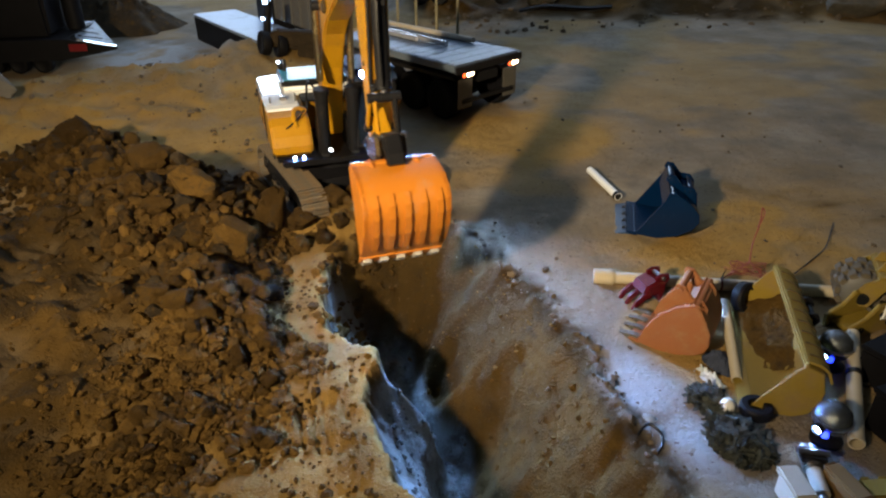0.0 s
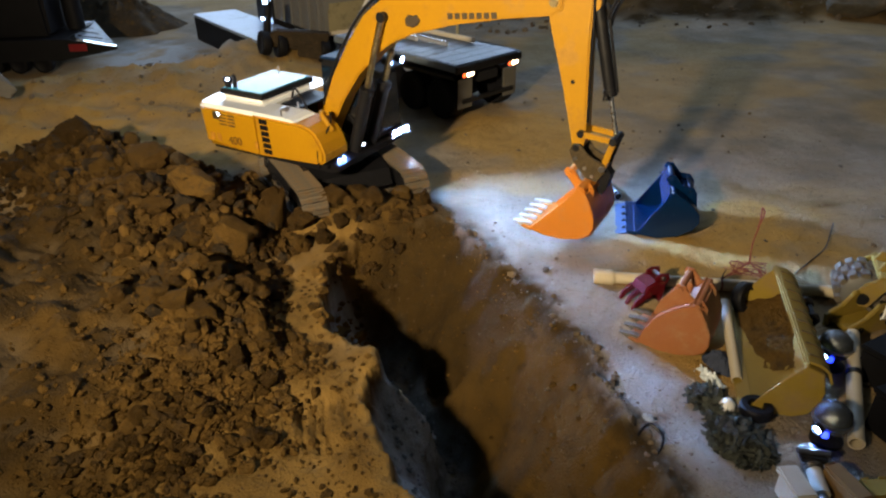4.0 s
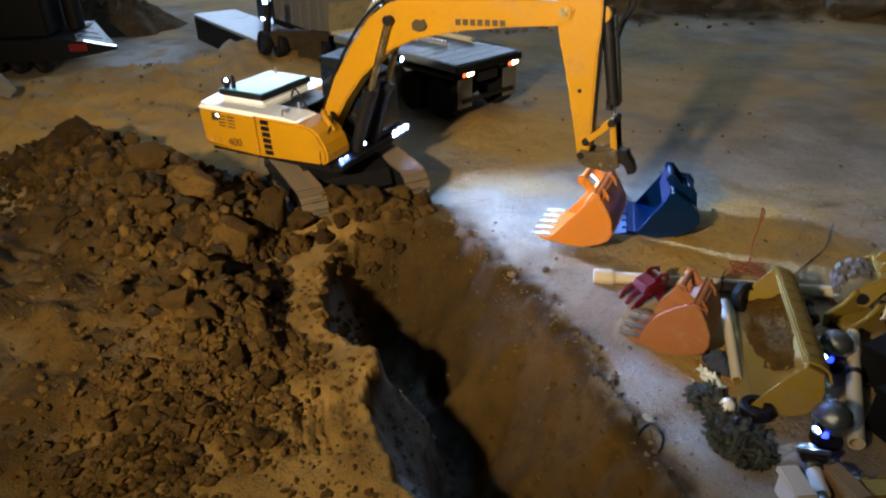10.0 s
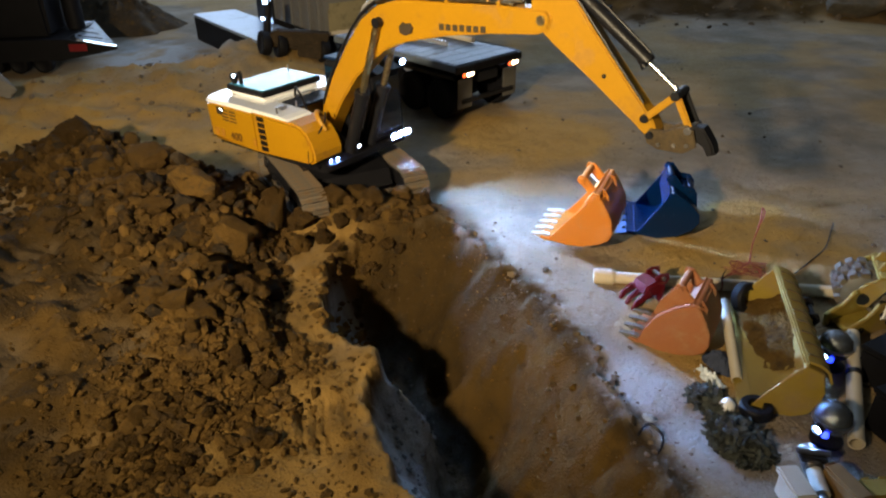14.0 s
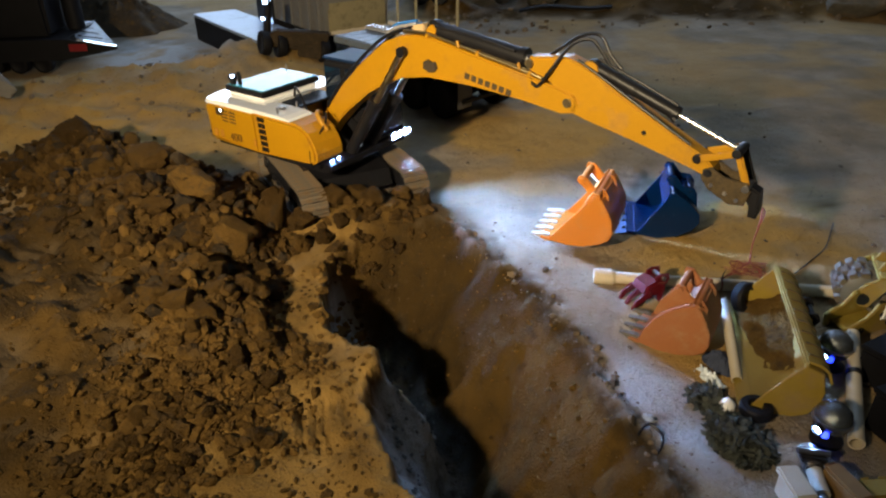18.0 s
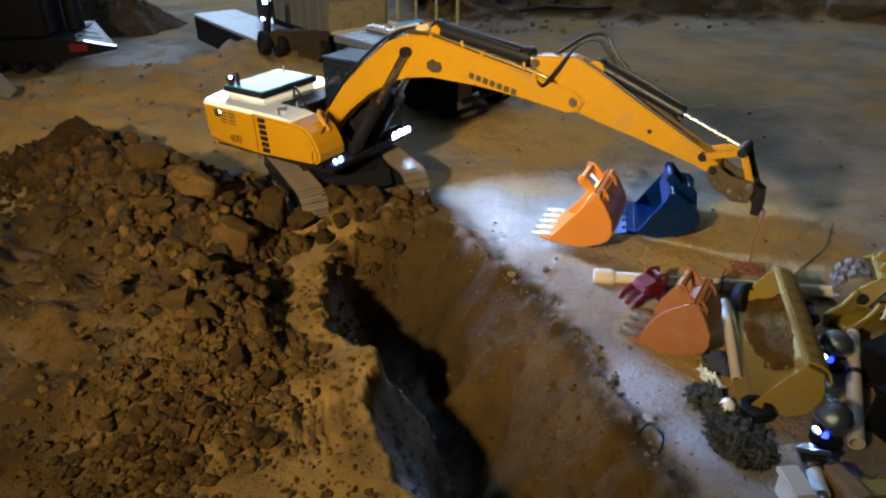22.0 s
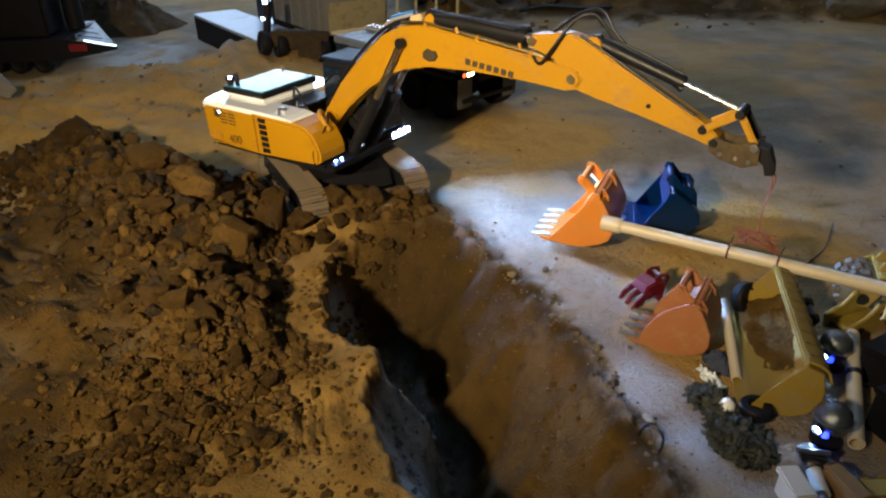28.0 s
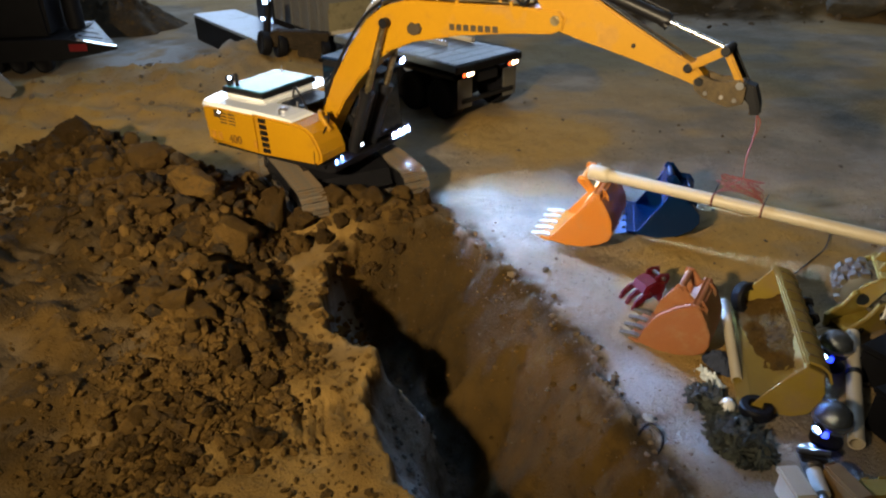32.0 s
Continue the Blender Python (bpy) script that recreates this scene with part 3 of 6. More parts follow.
def excavator():
    ex = thing("excavator", "yellow crawler excavator model with lit work lights, parked on earth", "excavator", at(0, 0, 0))
    # undercarriage, turned as it stands
    under = part("undercarriage", prism([(-1.3, 0.45), (1.3, 0.45), (1.1, 0.85), (0.6, 1.02), (-0.6, 1.02), (-1.1, 0.85)], -1.15, 1.15, 0.06), FLAT_BLACK, ex, "dark steel undercarriage", m=at(0, 0, 0, 0, 0, UNDER_TURN))
    part("slew_ring", lathe([(0.85, 1.0), (0.85, 1.16), (0.78, 1.2), (0.0, 1.2)], 36), FLAT_BLACK, under, smooth=True)
    track_frame(under, -1.28)
    track_frame(under, 1.45)
    # upper structure
    up = part("upper_structure", prism([(-2.9, 1.22), (1.0, 1.22), (1.25, 1.30), (1.25, 1.44), (-2.9, 1.44)], -1.45, 1.5, 0.03), FLAT_BLACK, ex, "black revolving deck")
    b = bmesh.new()                          # rounded counterweight in plan
    plan = [(-1.15, -1.66), (-2.80, -1.68), (-2.95, -1.66), (-3.04, -1.56), (-3.15, -1.1), (-3.21, -0.5), (-3.22, 0.0), (-3.21, 0.5), (-3.15, 1.1), (-3.04, 1.56), (-2.95, 1.66), (-2.80, 1.68), (-1.15, 1.66)]
    lo = [b.verts.new((x * 0.975, y * 0.985, 1.34 if x > -2.5 else 1.42)) for x, y in plan]
    hi = [b.verts.new((x, y, 2.40)) for x, y in plan]
    n = len(plan)
    b.faces.new(lo[::-1]), b.faces.new(hi)
    for i in range(n):
        b.faces.new((lo[i], lo[(i + 1) % n], hi[(i + 1) % n], hi[i]))
    bmesh.ops.bevel(b, geom=[e for e in b.edges if abs(e.verts[0].co.z - e.verts[1].co.z) < 0.1], offset=0.07, segments=3, affect="EDGES")
    part("counterweight", b, YELLOW, up, smooth=True)
    # side housings with the vent grille between them and the counterweight
    part("side_housing", prism([(-1.14, 1.36), (0.84, 1.46), (0.98, 1.56), (0.99, 1.74), (0.90, 1.98), (0.74, 2.22), (0.52, 2.36), (0.30, 2.40), (-1.14, 2.41)], -1.65, -0.66, 0.06), YELLOW, up)
    part("side_housing", prism([(-1.12, 1.30), (-0.35, 1.30), (-0.35, 2.42), (-1.12, 2.43)], 0.75, 1.60, 0.05), YELLOW, up)
    part("step_plate", prism([(-0.1, 1.30), (1.0, 1.36), (1.0, 1.46), (-0.1, 1.40)], -1.56, -0.66, 0.02), FLAT_BLACK, up)
    part("hood_strap", hose([(0.34, -0.70, 2.42), (0.40, -0.86, 2.52), (0.52, -1.00, 2.50), (0.66, -1.04, 2.36), (0.80, -1.00, 2.16)], 0.06), YELLOW, up, "yellow bent guard", smooth=True)
    b = bmesh.new()
    lo, hi = [b.verts.new((x * 1.004, y * 1.004, 2.403)) for x, y in plan], [b.verts.new((x * 0.985, y * 0.975, 2.50)) for x, y in plan]
    b.faces.new(lo[::-1]), b.faces.new(hi)
    for i in range(n):
        b.faces.new((lo[i], lo[(i + 1) % n], hi[(i + 1) % n], hi[i]))
    part("hood_cover", b, HOOD, up, "bright white painted engine deck")
    part("hood_cover", prism([(-1.14, 2.413), (0.16, 2.413), (0.10, 2.46), (-0.1, 2.49), (-1.14, 2.50)], -1.655, -0.80, 0.03), HOOD, up)
    part("walkway", box((0.72, 1.4, 0.05), (-0.75, 0.02, 2.44), 0.02), BLACK, up)
    hatch = part("engine_hatch", prism([(-2.72, 2.49), (-1.38, 2.49), (-1.38, 2.66), (-2.72, 2.66)], -1.02, 0.92, 0.02), WHITE, up)
    part("hatch_rim", box((1.46, 2.06, 0.15), (-2.05, -0.05, 2.675), 0.02), BLACK, hatch)
    part("hatch_panel", box((1.34, 1.94, 0.03), (-2.05, -0.05, 2.755), 0.01), SOLAR, hatch, "glossy blue panel")
    for i in range(6):
        h = 2.36 - 0.155 * i
        part("vent_slot", box((0.25, 0.03, 0.115), (-0.84 + 0.012 * i, -1.66, h - 0.06), 0.008), FLAT_BLACK, up)
    part("exhaust_stack", hose([(-2.42, -0.86, 2.45), (-2.42, -0.86, 2.95), (-2.46, -0.86, 3.08)], 0.055), BLACK, up, smooth=True)
    beacon = part("beacon", lathe([(0.0, 0.0), (0.07, 0.0), (0.07, 0.28), (0.085, 0.30), (0.085, 0.36), (0.12, 0.42), (0.10, 0.52), (0.0, 0.55)], 16, m=Matrix.Translation((-2.58, -0.95, 2.5))), BLACK, up, smooth=True)
    part("beacon_led", lathe([(0.0, -0.04), (0.035, -0.02), (0.035, 0.02), (0.0, 0.04)], 14, m=Matrix.Translation((-2.50, -1.02, 3.0))), BEAM_SMALL, up, "glowing white marker", smooth=True)
    part("aerial", rod((-2.3, 0.7, 2.72), (-2.3, 0.7, 2.98), 0.015, 6), STEEL, up)
    for y in (-1.5, -0.85):
        part("handrail_post", rod((-0.35, y, 2.45), (-0.35, y, 2.66), 0.025, 8), STEEL, up)
    part("filler_cap", rod((-0.55, -1.15, 2.48), (-0.55, -1.15, 2.58), 0.10, 14, bevel=0.02), STEEL, up)
    part("hood_hose", hose([(-1.1, -0.2, 2.5), (-0.75, -0.45, 2.85), (-0.4, -0.55, 2.55), (-0.2, -0.6, 2.2)], 0.03), BLACK, up, smooth=True)
    part("side_hose", hose([(0.55, -0.75, 2.5), (0.72, -0.95, 2.35), (0.78, -1.3, 2.1), (0.80, -1.61, 1.9), (0.78, -1.62, 1.4)], 0.025), BLACK, up, smooth=True)
    # a worn number between faded marks
    for x, w in ((-2.66, 0.15), (-2.42, 0.14), (-1.14, 0.10)):
        part("letter_bar", box((w, 0.012, 0.20), (x, -1.668, 1.64), 0.004), WORN_LETTER, up, "worn faded letter mark")
    part("number", text_mesh("400", 0.31, 0.012), WORN_NUMBER, up, "worn dark number 400", m=at(-2.10, -1.672, 1.51, 90, -3.5, 0))
    for r in range(4):
        for x in (-2.2, -1.9):
            part("decal_bar", box((0.24, 0.012, 0.035), (x, -1.682, 2.28 - 0.085 * r), 0.003), LETTER, up)
    part("emblem", box((0.22, 0.012, 0.20), (-2.42, -1.684, 2.24), 0.004), LETTER, up, "small dark square emblem")
    # cab
    cab = part("cab", prism([(-0.55, 1.46), (1.05, 1.46), (1.22, 1.62), (1.10, 3.10), (0.95, 3.38), (0.75, 3.46), (-0.45, 3.46), (-0.55, 3.3)], 0.38, 1.50, 0.05), BLACK, up, "black cab with dark glazing")
    part("windscreen", prism([(1.225, 1.72), (1.235, 1.72), (1.12, 3.08), (1.11, 3.08)], 0.48, 1.40, 0), GLASS_DARK, cab)
    part("side_window", box((0.66, 0.02, 0.95), (0.58, 0.372, 2.82), 0), GLASS_DARK, cab)
    part("side_window", box((0.55, 0.02, 0.85), (-0.2, 0.372, 2.86), 0), GLASS_DARK, cab)
    part("rear_window", box((0.02, 0.8, 0.62), (-0.56, 0.94, 2.95), 0), GLASS_DARK, cab)
    part("cab_roof", box((1.5, 1.16, 0.06), (0.22, 0.94, 3.49), 0.03), material("cab_roof_paint", (0.006, 0.022, 0.070), 0.5, var=0.1, bump=0.03, spec=0.15), cab, "dark blue roof panel")
    part("visor", prism([(1.0, 3.36), (1.32, 3.28), (1.32, 3.31), (1.0, 3.42)], 0.40, 1.48, 0.01), BLACK, cab)
    cup, led = work_light(up, "side_light", -2.30, -1.70, 2.30, -90, 10, 0.05)
    part("led", led, WHITE_LED, up)
    # lights: each LED sits in its cup
    for y, z in ((1.16, 3.52), (0.62, 3.55)):
        cup, led = work_light(cab, "roof_light", 1.36, y, z, 0, 10, 0.09, 1.7)
        part("led", led, ROOF_BEAM, cab, "glaring white work light")
    for y in (0.84, 1.08, 1.32):
        cup, led = work_light(cab, "deck_light", 1.36, y, 1.60, 0, 9, 0.065)
        part("led", led, BEAM, cab, "glaring white work light")
        # small plate added to cut off the beam's far side
        part("light_shield", box((0.125, 0.012, 0.17), (1.42, y + 0.105, 1.60), 0.003), BLACK, cab)
    # plate added below the lamps to block their steep light
    part("light_visor", box((0.20, 0.80, 0.03), (1.36, 1.08, 1.505), 0.01), BLACK, cab)
    for y in (-1.15, -0.92):
        cup, led = work_light(up, "corner_light", 1.03, y, 1.47, 0, 14, 0.028)
        part("led", led, CORNER_BEAM, up, "glaring blue-white light")
    cup, led = work_light(up, "boom_foot_light", 1.15, -0.25, 1.62, -20, 10, 0.055)
    part("led", led, WHITE_LED, up)
    for y in (-0.42, 0.30):
        part("boom_bracket", prism([(-0.5, 1.44), (1.0, 1.44), (0.9, 1.7), (0.25, 2.15), (-0.15, 2.12)], y, y + 0.09, 0.02), BLACK, up)
    # boom
    boom = part("boom", prism([(-0.22, 0.05), (0.0, -0.22), (0.3, 0.0), (1.0, 0.40), (1.8, 0.74), (2.57, 0.92), (3.0, 0.97), (3.7, 0.90), (4.85, 0.58), (6.0, 0.16), (6.85, -0.20), (7.12, -0.22),
                               (7.28, -0.05), (7.20, 0.14), (6.95, 0.28), (6.3, 0.62), (5.05, 1.22), (4.3, 1.60), (3.8, 1.80), (3.31, 1.90), (2.7, 1.83), (1.9, 1.50), (1.0, 1.02), (0.25, 0.48)], -0.26, 0.26, 0.035), YELLOW, ex, "yellow box-section boom")
    for y in (-0.20, 0.20):
        part("boom_rail", hose([(0.3, y, 0.58), (1.0, y, 1.10), (1.9, y, 1.60), (2.7, y, 1.93), (3.31, y, 2.00)], 0.04), BLACK, boom, smooth=True)
    for y in (-0.20, -0.12, 0.12, 0.20):
        part("boom_pipe", hose([(3.31, y, 1.97), (3.9, y, 1.83), (4.5, y, 1.56), (5.05, y, 1.29), (5.7, y, 0.97), (6.35, y, 0.65), (6.6, y, 0.50)], 0.038), BRASS, boom, "dull steel oil pipe", smooth=True)
    for x, z in ((3.95, 1.78), (5.15, 1.22), (6.3, 0.66)):
        part("pipe_clamp", box((0.10, 0.50, 0.12), (0, 0, 0), 0.02), YELLOW, boom, m=at(x, 0, z, 0, 27, 0))
    # white and blue hose ends: the roof lights' shine put into colour
    for i, (y, h) in enumerate(((-0.18, 2.06), (-0.06, 2.12), (0.07, 2.10), (0.18, 2.05))):
        part("hose_end", hose([(2.72 + 0.06 * i, y, 1.93), (2.95, y, h), (3.30, y * 0.8, h + 0.02), (3.62, y * 0.5, h)], 0.034), (ALU, LIT_HOSE_BLUE)[i % 2], boom, "bright hose fitting", smooth=True)
    part("valve_block", box((0.34, 0.40, 0.16), (3.72, 0, 1.96), 0.03), WOOD, boom, "tan valve block")
    part("foot_pin", rod((0, -0.40, 0), (0, 0.40, 0), 0.13, 18, bevel=0.02), BLACK, boom, smooth=True)
    part("lift_pin", rod((*LIFT_TOP[:1], -0.44, LIFT_TOP[1]), (*LIFT_TOP[:1], 0.44, LIFT_TOP[1]), 0.09, 18, bevel=0.02), BRASS, boom, smooth=True)
    part("boom_end_pin", rod((BOOM, -0.31, 0), (BOOM, 0.31, 0), 0.10, 18, bevel=0.02), BRASS, boom, smooth=True)
    part("boom_end_ring", rod((BOOM, -0.285, 0), (BOOM, 0.285, 0), 0.17, 20, bevel=0.02), YELLOW, boom, smooth=True)
    part("crowd_lug", prism([(3.8, 1.75), (4.3, 1.55), (4.2, 1.88), (4.07, 1.98), (3.94, 1.94)], -0.16, -0.09, 0.02), YELLOW, boom)
    part("crowd_lug", prism([(3.8, 1.75), (4.3, 1.55), (4.2, 1.88), (4.07, 1.98), (3.94, 1.94)], 0.09, 0.16, 0.02), YELLOW, boom)
    part("hose_block", prism([(3.74, 1.25), (3.88, 1.29), (3.96, 1.22), (4.06, 1.20), (4.08, 1.06), (3.98, 0.99), (3.82, 1.01), (3.70, 1.12)], -0.33, -0.255, 0.02), LETTER, boom, "dark hose block")
    for i in range(7):
        part("letter_bar", box((0.125, 0.012, 0.13), (0, 0, 0), 0.004), LETTER, boom, m=at(4.80 + 0.158 * i, -0.266, 0.80 - 0.075 * i, 0, 25.5, 0))
    for x, z in ((4.72, 1.42), (6.1, 0.78)):
        part("work_lug", rod((x, -0.24, z), (x, -0.24, z + 0.14), 0.035, 8), YELLOW, boom)
    # arm
    arm = part("arm", prism([(-1.18, 0.30), (-1.0, 0.24), (-0.5, 0.20), (-0.20, -0.17), (0.1, -0.19), (0.6, -0.18), (1.57, -0.13), (2.61, -0.11), (3.02, -0.12), (3.12, 0.0), (3.04, 0.11), (2.85, 0.20), (2.4, 0.29), (1.83, 0.40),
                             (0.92, 0.58), (0.31, 0.74), (0.02, 0.79), (-0.35, 0.80), (-0.68, 0.67), (-1.1, 0.50)], -0.20, 0.20, 0.03), YELLOW, ex, "yellow tapering arm")
    for y in (-0.16, 0.10):
        part("curl_lug", prism([(-0.05, 0.74), (0.38, 0.68), (0.27, 0.88), (0.16, 0.92), (0.05, 0.89)], y, y + 0.06, 0.015), YELLOW, arm)
    part("crowd_pin", rod((CROWD_TOP[0], -0.26, CROWD_TOP[1]), (CROWD_TOP[0], 0.26, CROWD_TOP[1]), 0.09, 16), BRASS, arm, smooth=True)
    part("tip_pin", rod((ARM, -0.31, 0), (ARM, 0.31, 0), 0.075, 16, bevel=0.015), BLACK, arm, smooth=True)
    part("idler_pin", rod((IDLER[0], -0.30, IDLER[1]), (IDLER[0], 0.30, IDLER[1]), 0.08, 16, bevel=0.015), BLACK, arm, smooth=True)
    part("arm_hose", hose([(-0.15, -0.16, 0.84), (0.6, -0.17, 0.70), (1.6, -0.17, 0.48), (2.5, -0.17, 0.30)], 0.03), BLACK, arm, smooth=True)
    part("loop_hose", hose([(-0.95, -0.2, 0.10), (-0.72, -0.3, 0.05), (-0.55, -0.32, 0.45), (-0.35, -0.2, 1.05), (-0.05, -0.1, 1.28), (0.25, -0.1, 1.15), (0.5, -0.1, 0.98)], 0.035), BLACK, arm, smooth=True)
    part("loop_hose", hose([(-0.95, 0.1, 0.40), (-0.62, 0.1, 0.85), (-0.30, 0.1, 1.22), (0.05, 0.1, 1.35), (0.4, 0.05, 1.1), (0.7, 0.05, 0.95)], 0.035), BLACK, arm, smooth=True)
    part("arm_bolt", rod((1.62, -0.215, 0.12), (1.62, -0.18, 0.12), 0.045, 12), BLACK, arm)
    # cylinders: barrel and rod are parts of their own
    def cylinder(name, length, r, stroke, y, mat, slim=0.52):
        barrel = part(name + "_barrel", rod((0.08, y, 0), (length, y, 0), r, 18, bevel=0.02), BLACK, ex, "black hydraulic cylinder", smooth=True)
        part("eye", rod((0, y - 0.09, 0), (0, y + 0.09, 0), r * 1.15, 16, bevel=0.01), BLACK, barrel, smooth=True)
        part("gland", rod((length - 0.14, y, 0), (length + 0.03, y, 0), r * 1.18, 18, bevel=0.02), BLACK, barrel, smooth=True)
        ram = part(name + "_rod", rod((-stroke, y, 0), (-0.05, y, 0), r * slim, 14), mat, ex, "polished steel rod", smooth=True)
        part("eye", rod((0, y - 0.08, 0), (0, y + 0.08, 0), r * 0.72, 16, bevel=0.01), BLACK, ram, smooth=True)
        return barrel, ram
    moving = {"upper": up, "boom": boom, "arm": arm}
    moving["lift_a"] = cylinder("boom_cylinder", 1.75, 0.16, 1.75, -0.38, BRASS, 0.5)
    moving["lift_b"] = cylinder("boom_cylinder", 1.75, 0.16, 1.75, 0.38, BRASS, 0.5)
    moving["crowd"] = cylinder("arm_cylinder", 2.28, 0.18, 1.85, 0.0, CHROME)
    part("cylinder_pipe", hose([(0.1, -0.2, 0.12), (1.0, -0.2, 0.17), (2.1, -0.2, 0.14)], 0.035), BLACK, moving["crowd"][0], smooth=True)
    moving["curl"] = cylinder("bucket_cylinder", 1.85, 0.125, 1.6, 0.0, CHROME, 0.38)
    part("cylinder_pipe", hose([(0.05, -0.05, 0.20), (0.9, -0.08, 0.20), (1.8, -0.06, 0.17)], 0.03), BLACK, moving["curl"][0], smooth=True)
    cup, led = work_light(moving["curl"][0], "cylinder_light", 1.88, -0.16, -0.05, 0, 8, 0.06)
    part("led", led, WHITE_LED, moving["curl"][0])
    b = box((IDLER_LEN + 0.1, 0.06, 0.13), (IDLER_LEN / 2, -0.245, 0), 0.03)
    idler = part("idler_link", b, YELLOW, ex, "yellow steel link")
    part("far_link", box((IDLER_LEN + 0.1, 0.06, 0.13), (IDLER_LEN / 2, 0.245, 0), 0.03), YELLOW, idler)
    part("link_pin", rod((IDLER_LEN, -0.29, 0), (IDLER_LEN, 0.29, 0), 0.085, 14, bevel=0.01), BLACK, idler, smooth=True)
    link = part("bucket_link", box((LINK_LEN, 0.07, 0.13), (LINK_LEN / 2, -0.17, 0), 0.03), YELLOW, ex, "yellow steel link")
    part("far_link", box((LINK_LEN + 0.16, 0.09, 0.17), (LINK_LEN / 2, 0.17, 0), 0.03), BLACK, link)
    moving["idler"], moving["link"] = idler, link
    # quick coupler
    coupler = part("quick_coupler", prism([(-0.11, 0.0), (0.0, 0.12), (0.30, 0.08), (0.68, 0.20), (0.80, 0.10), (0.84, -0.20), (0.60, -0.33), (0.14, -0.27), (-0.06, -0.16)], -0.27, -0.19, 0.02), COUPLER, ex, "dirty brown steel quick coupler")
    part("far_plate", prism([(-0.11, 0.0), (0.0, 0.12), (0.30, 0.08), (0.68, 0.20), (0.80, 0.10), (0.84, -0.20), (0.60, -0.33), (0.14, -0.27), (-0.06, -0.16)], 0.19, 0.27, 0.02), COUPLER, coupler)
    part("cross_plate", box((0.58, 0.38, 0.12), (0.38, 0, -0.16), 0.02), COUPLER, coupler)
    part("lock_jaw", prism([(0.74, 0.14), (0.94, 0.12), (1.10, -0.18), (1.14, -0.36), (1.00, -0.40), (0.92, -0.22), (0.78, -0.12)], -0.16, 0.16, 0.03), BLACK, coupler)
    part("coupler_pin", rod((PIN_TWO[0], -0.30, PIN_TWO[1]), (PIN_TWO[0], 0.30, PIN_TWO[1]), 0.07, 14, bevel=0.01), STEEL, coupler, smooth=True)
    for x in (0.16, 0.45, 0.68):
        part("coupler_bolt", rod((x, -0.295, -0.17), (x, -0.26, -0.17), 0.04, 10), STEEL, coupler)
    moving["coupler"] = coupler
    return ex, moving


UNDER_TURN = -72
EX, MOVING = excavator()

# joint angles over time: seconds, degrees
TURN = [(0, -81.8), (0.5, -72.8), (1, -60.6), (1.5, -54.2), (2, -51.9), (2.5, -50.4), (3, -46.8), (3.5, -40.4), (5.5, -36.6), (10, -36.8), (10.5, -37.0), (11, -38.0), (11.5, -42.5), (12, -49.0), (12.5, -52.0),
        (13, -49.9), (13.5, -47.5), (14, -46.0), (14.5, -45.6), (16.5, -45.4), (17, -45.1), (17.5, -44.85), (20, -44.5), (20.5, -42.75), (24, -42.75), (25, -42.4), (27.5, -42.1), (30, -41.7), (32, -41.4)]
RAISE = [(0, 40.6), (0.5, 40.5), (1, 41.1), (1.5, 40.4), (2, 36.0), (2.5, 34.0), (3, 32.7), (3.5, 31.5), (5.5, 29.5), (6, 29.0), (7, 28.7), (10, 28.8), (10.5, 29.5), (11, 32.3), (11.5, 36.2), (12, 37.2), (12.5, 36.2),
         (13, 33.6), (14, 28.8), (14.5, 26.7), (16.5, 18.0), (17, 15.6), (17.5, 15.2), (19, 15.6), (21, 15.35), (23.5, 14.45), (24.5, 14.75), (25.5, 16.0), (27.5, 18.2), (28.5, 18.95), (29, 19.8), (30, 22.5), (31, 25.4), (32, 28.1)]
CROWD = [(0, -79.0), (0.5, -72.0), (1, -67.0), (1.5, -66.0), (2, -70.6), (2.5, -72.6), (3.5, -75.4), (5.5, -77.6), (10, -78.0), (10.5, -76.8), (11, -71.0), (11.5, -62.0), (12, -52.8), (12.5, -45.3), (13, -42.6), (13.5, -40.0),
         (14, -36.4), (14.5, -32.4), (16.5, -12.9), (17, -15.2), (18, -15.5), (19, -17.4), (21, -18.0), (21.5, -16.0), (23, -16.2), (24, -16.2), (25.5, -14.7), (27.5, -12.3), (28, -15.0), (28.5, -17.0), (29, -16.4), (30.5, -17.0), (32, -15.4)]
CURL = [(0, 18.0), (0.5, 6.0), (1, -8.0), (1.5, -26.0), (2, -39.0), (2.5, -42.0), (3, -43.0), (3.5, -42.0), (5.5, -36.0), (7.5, -34.2), (8, -27.5), (8.5, -19.5), (9, -13.0), (9.5, -4.5), (10, 4.5), (10.5, 20.0), (11, 34.0), (11.5, 33.0), (12, 30.4), (12.5, 26.0),
        (13, 20.0), (13.5, 14.8), (14, 9.5), (14.5, 3.4), (16.5, -15.4), (17, -19.3), (18.5, -21.2), (20, -27.5), (21, -26.6), (22.5, -19.0), (23, -10.5), (23.5, -6.7), (25.5, -4.4), (27.5, -2.2), (28, -5.0), (28.5, -7.0), (31.5, -7.2), (32, -6.2)]


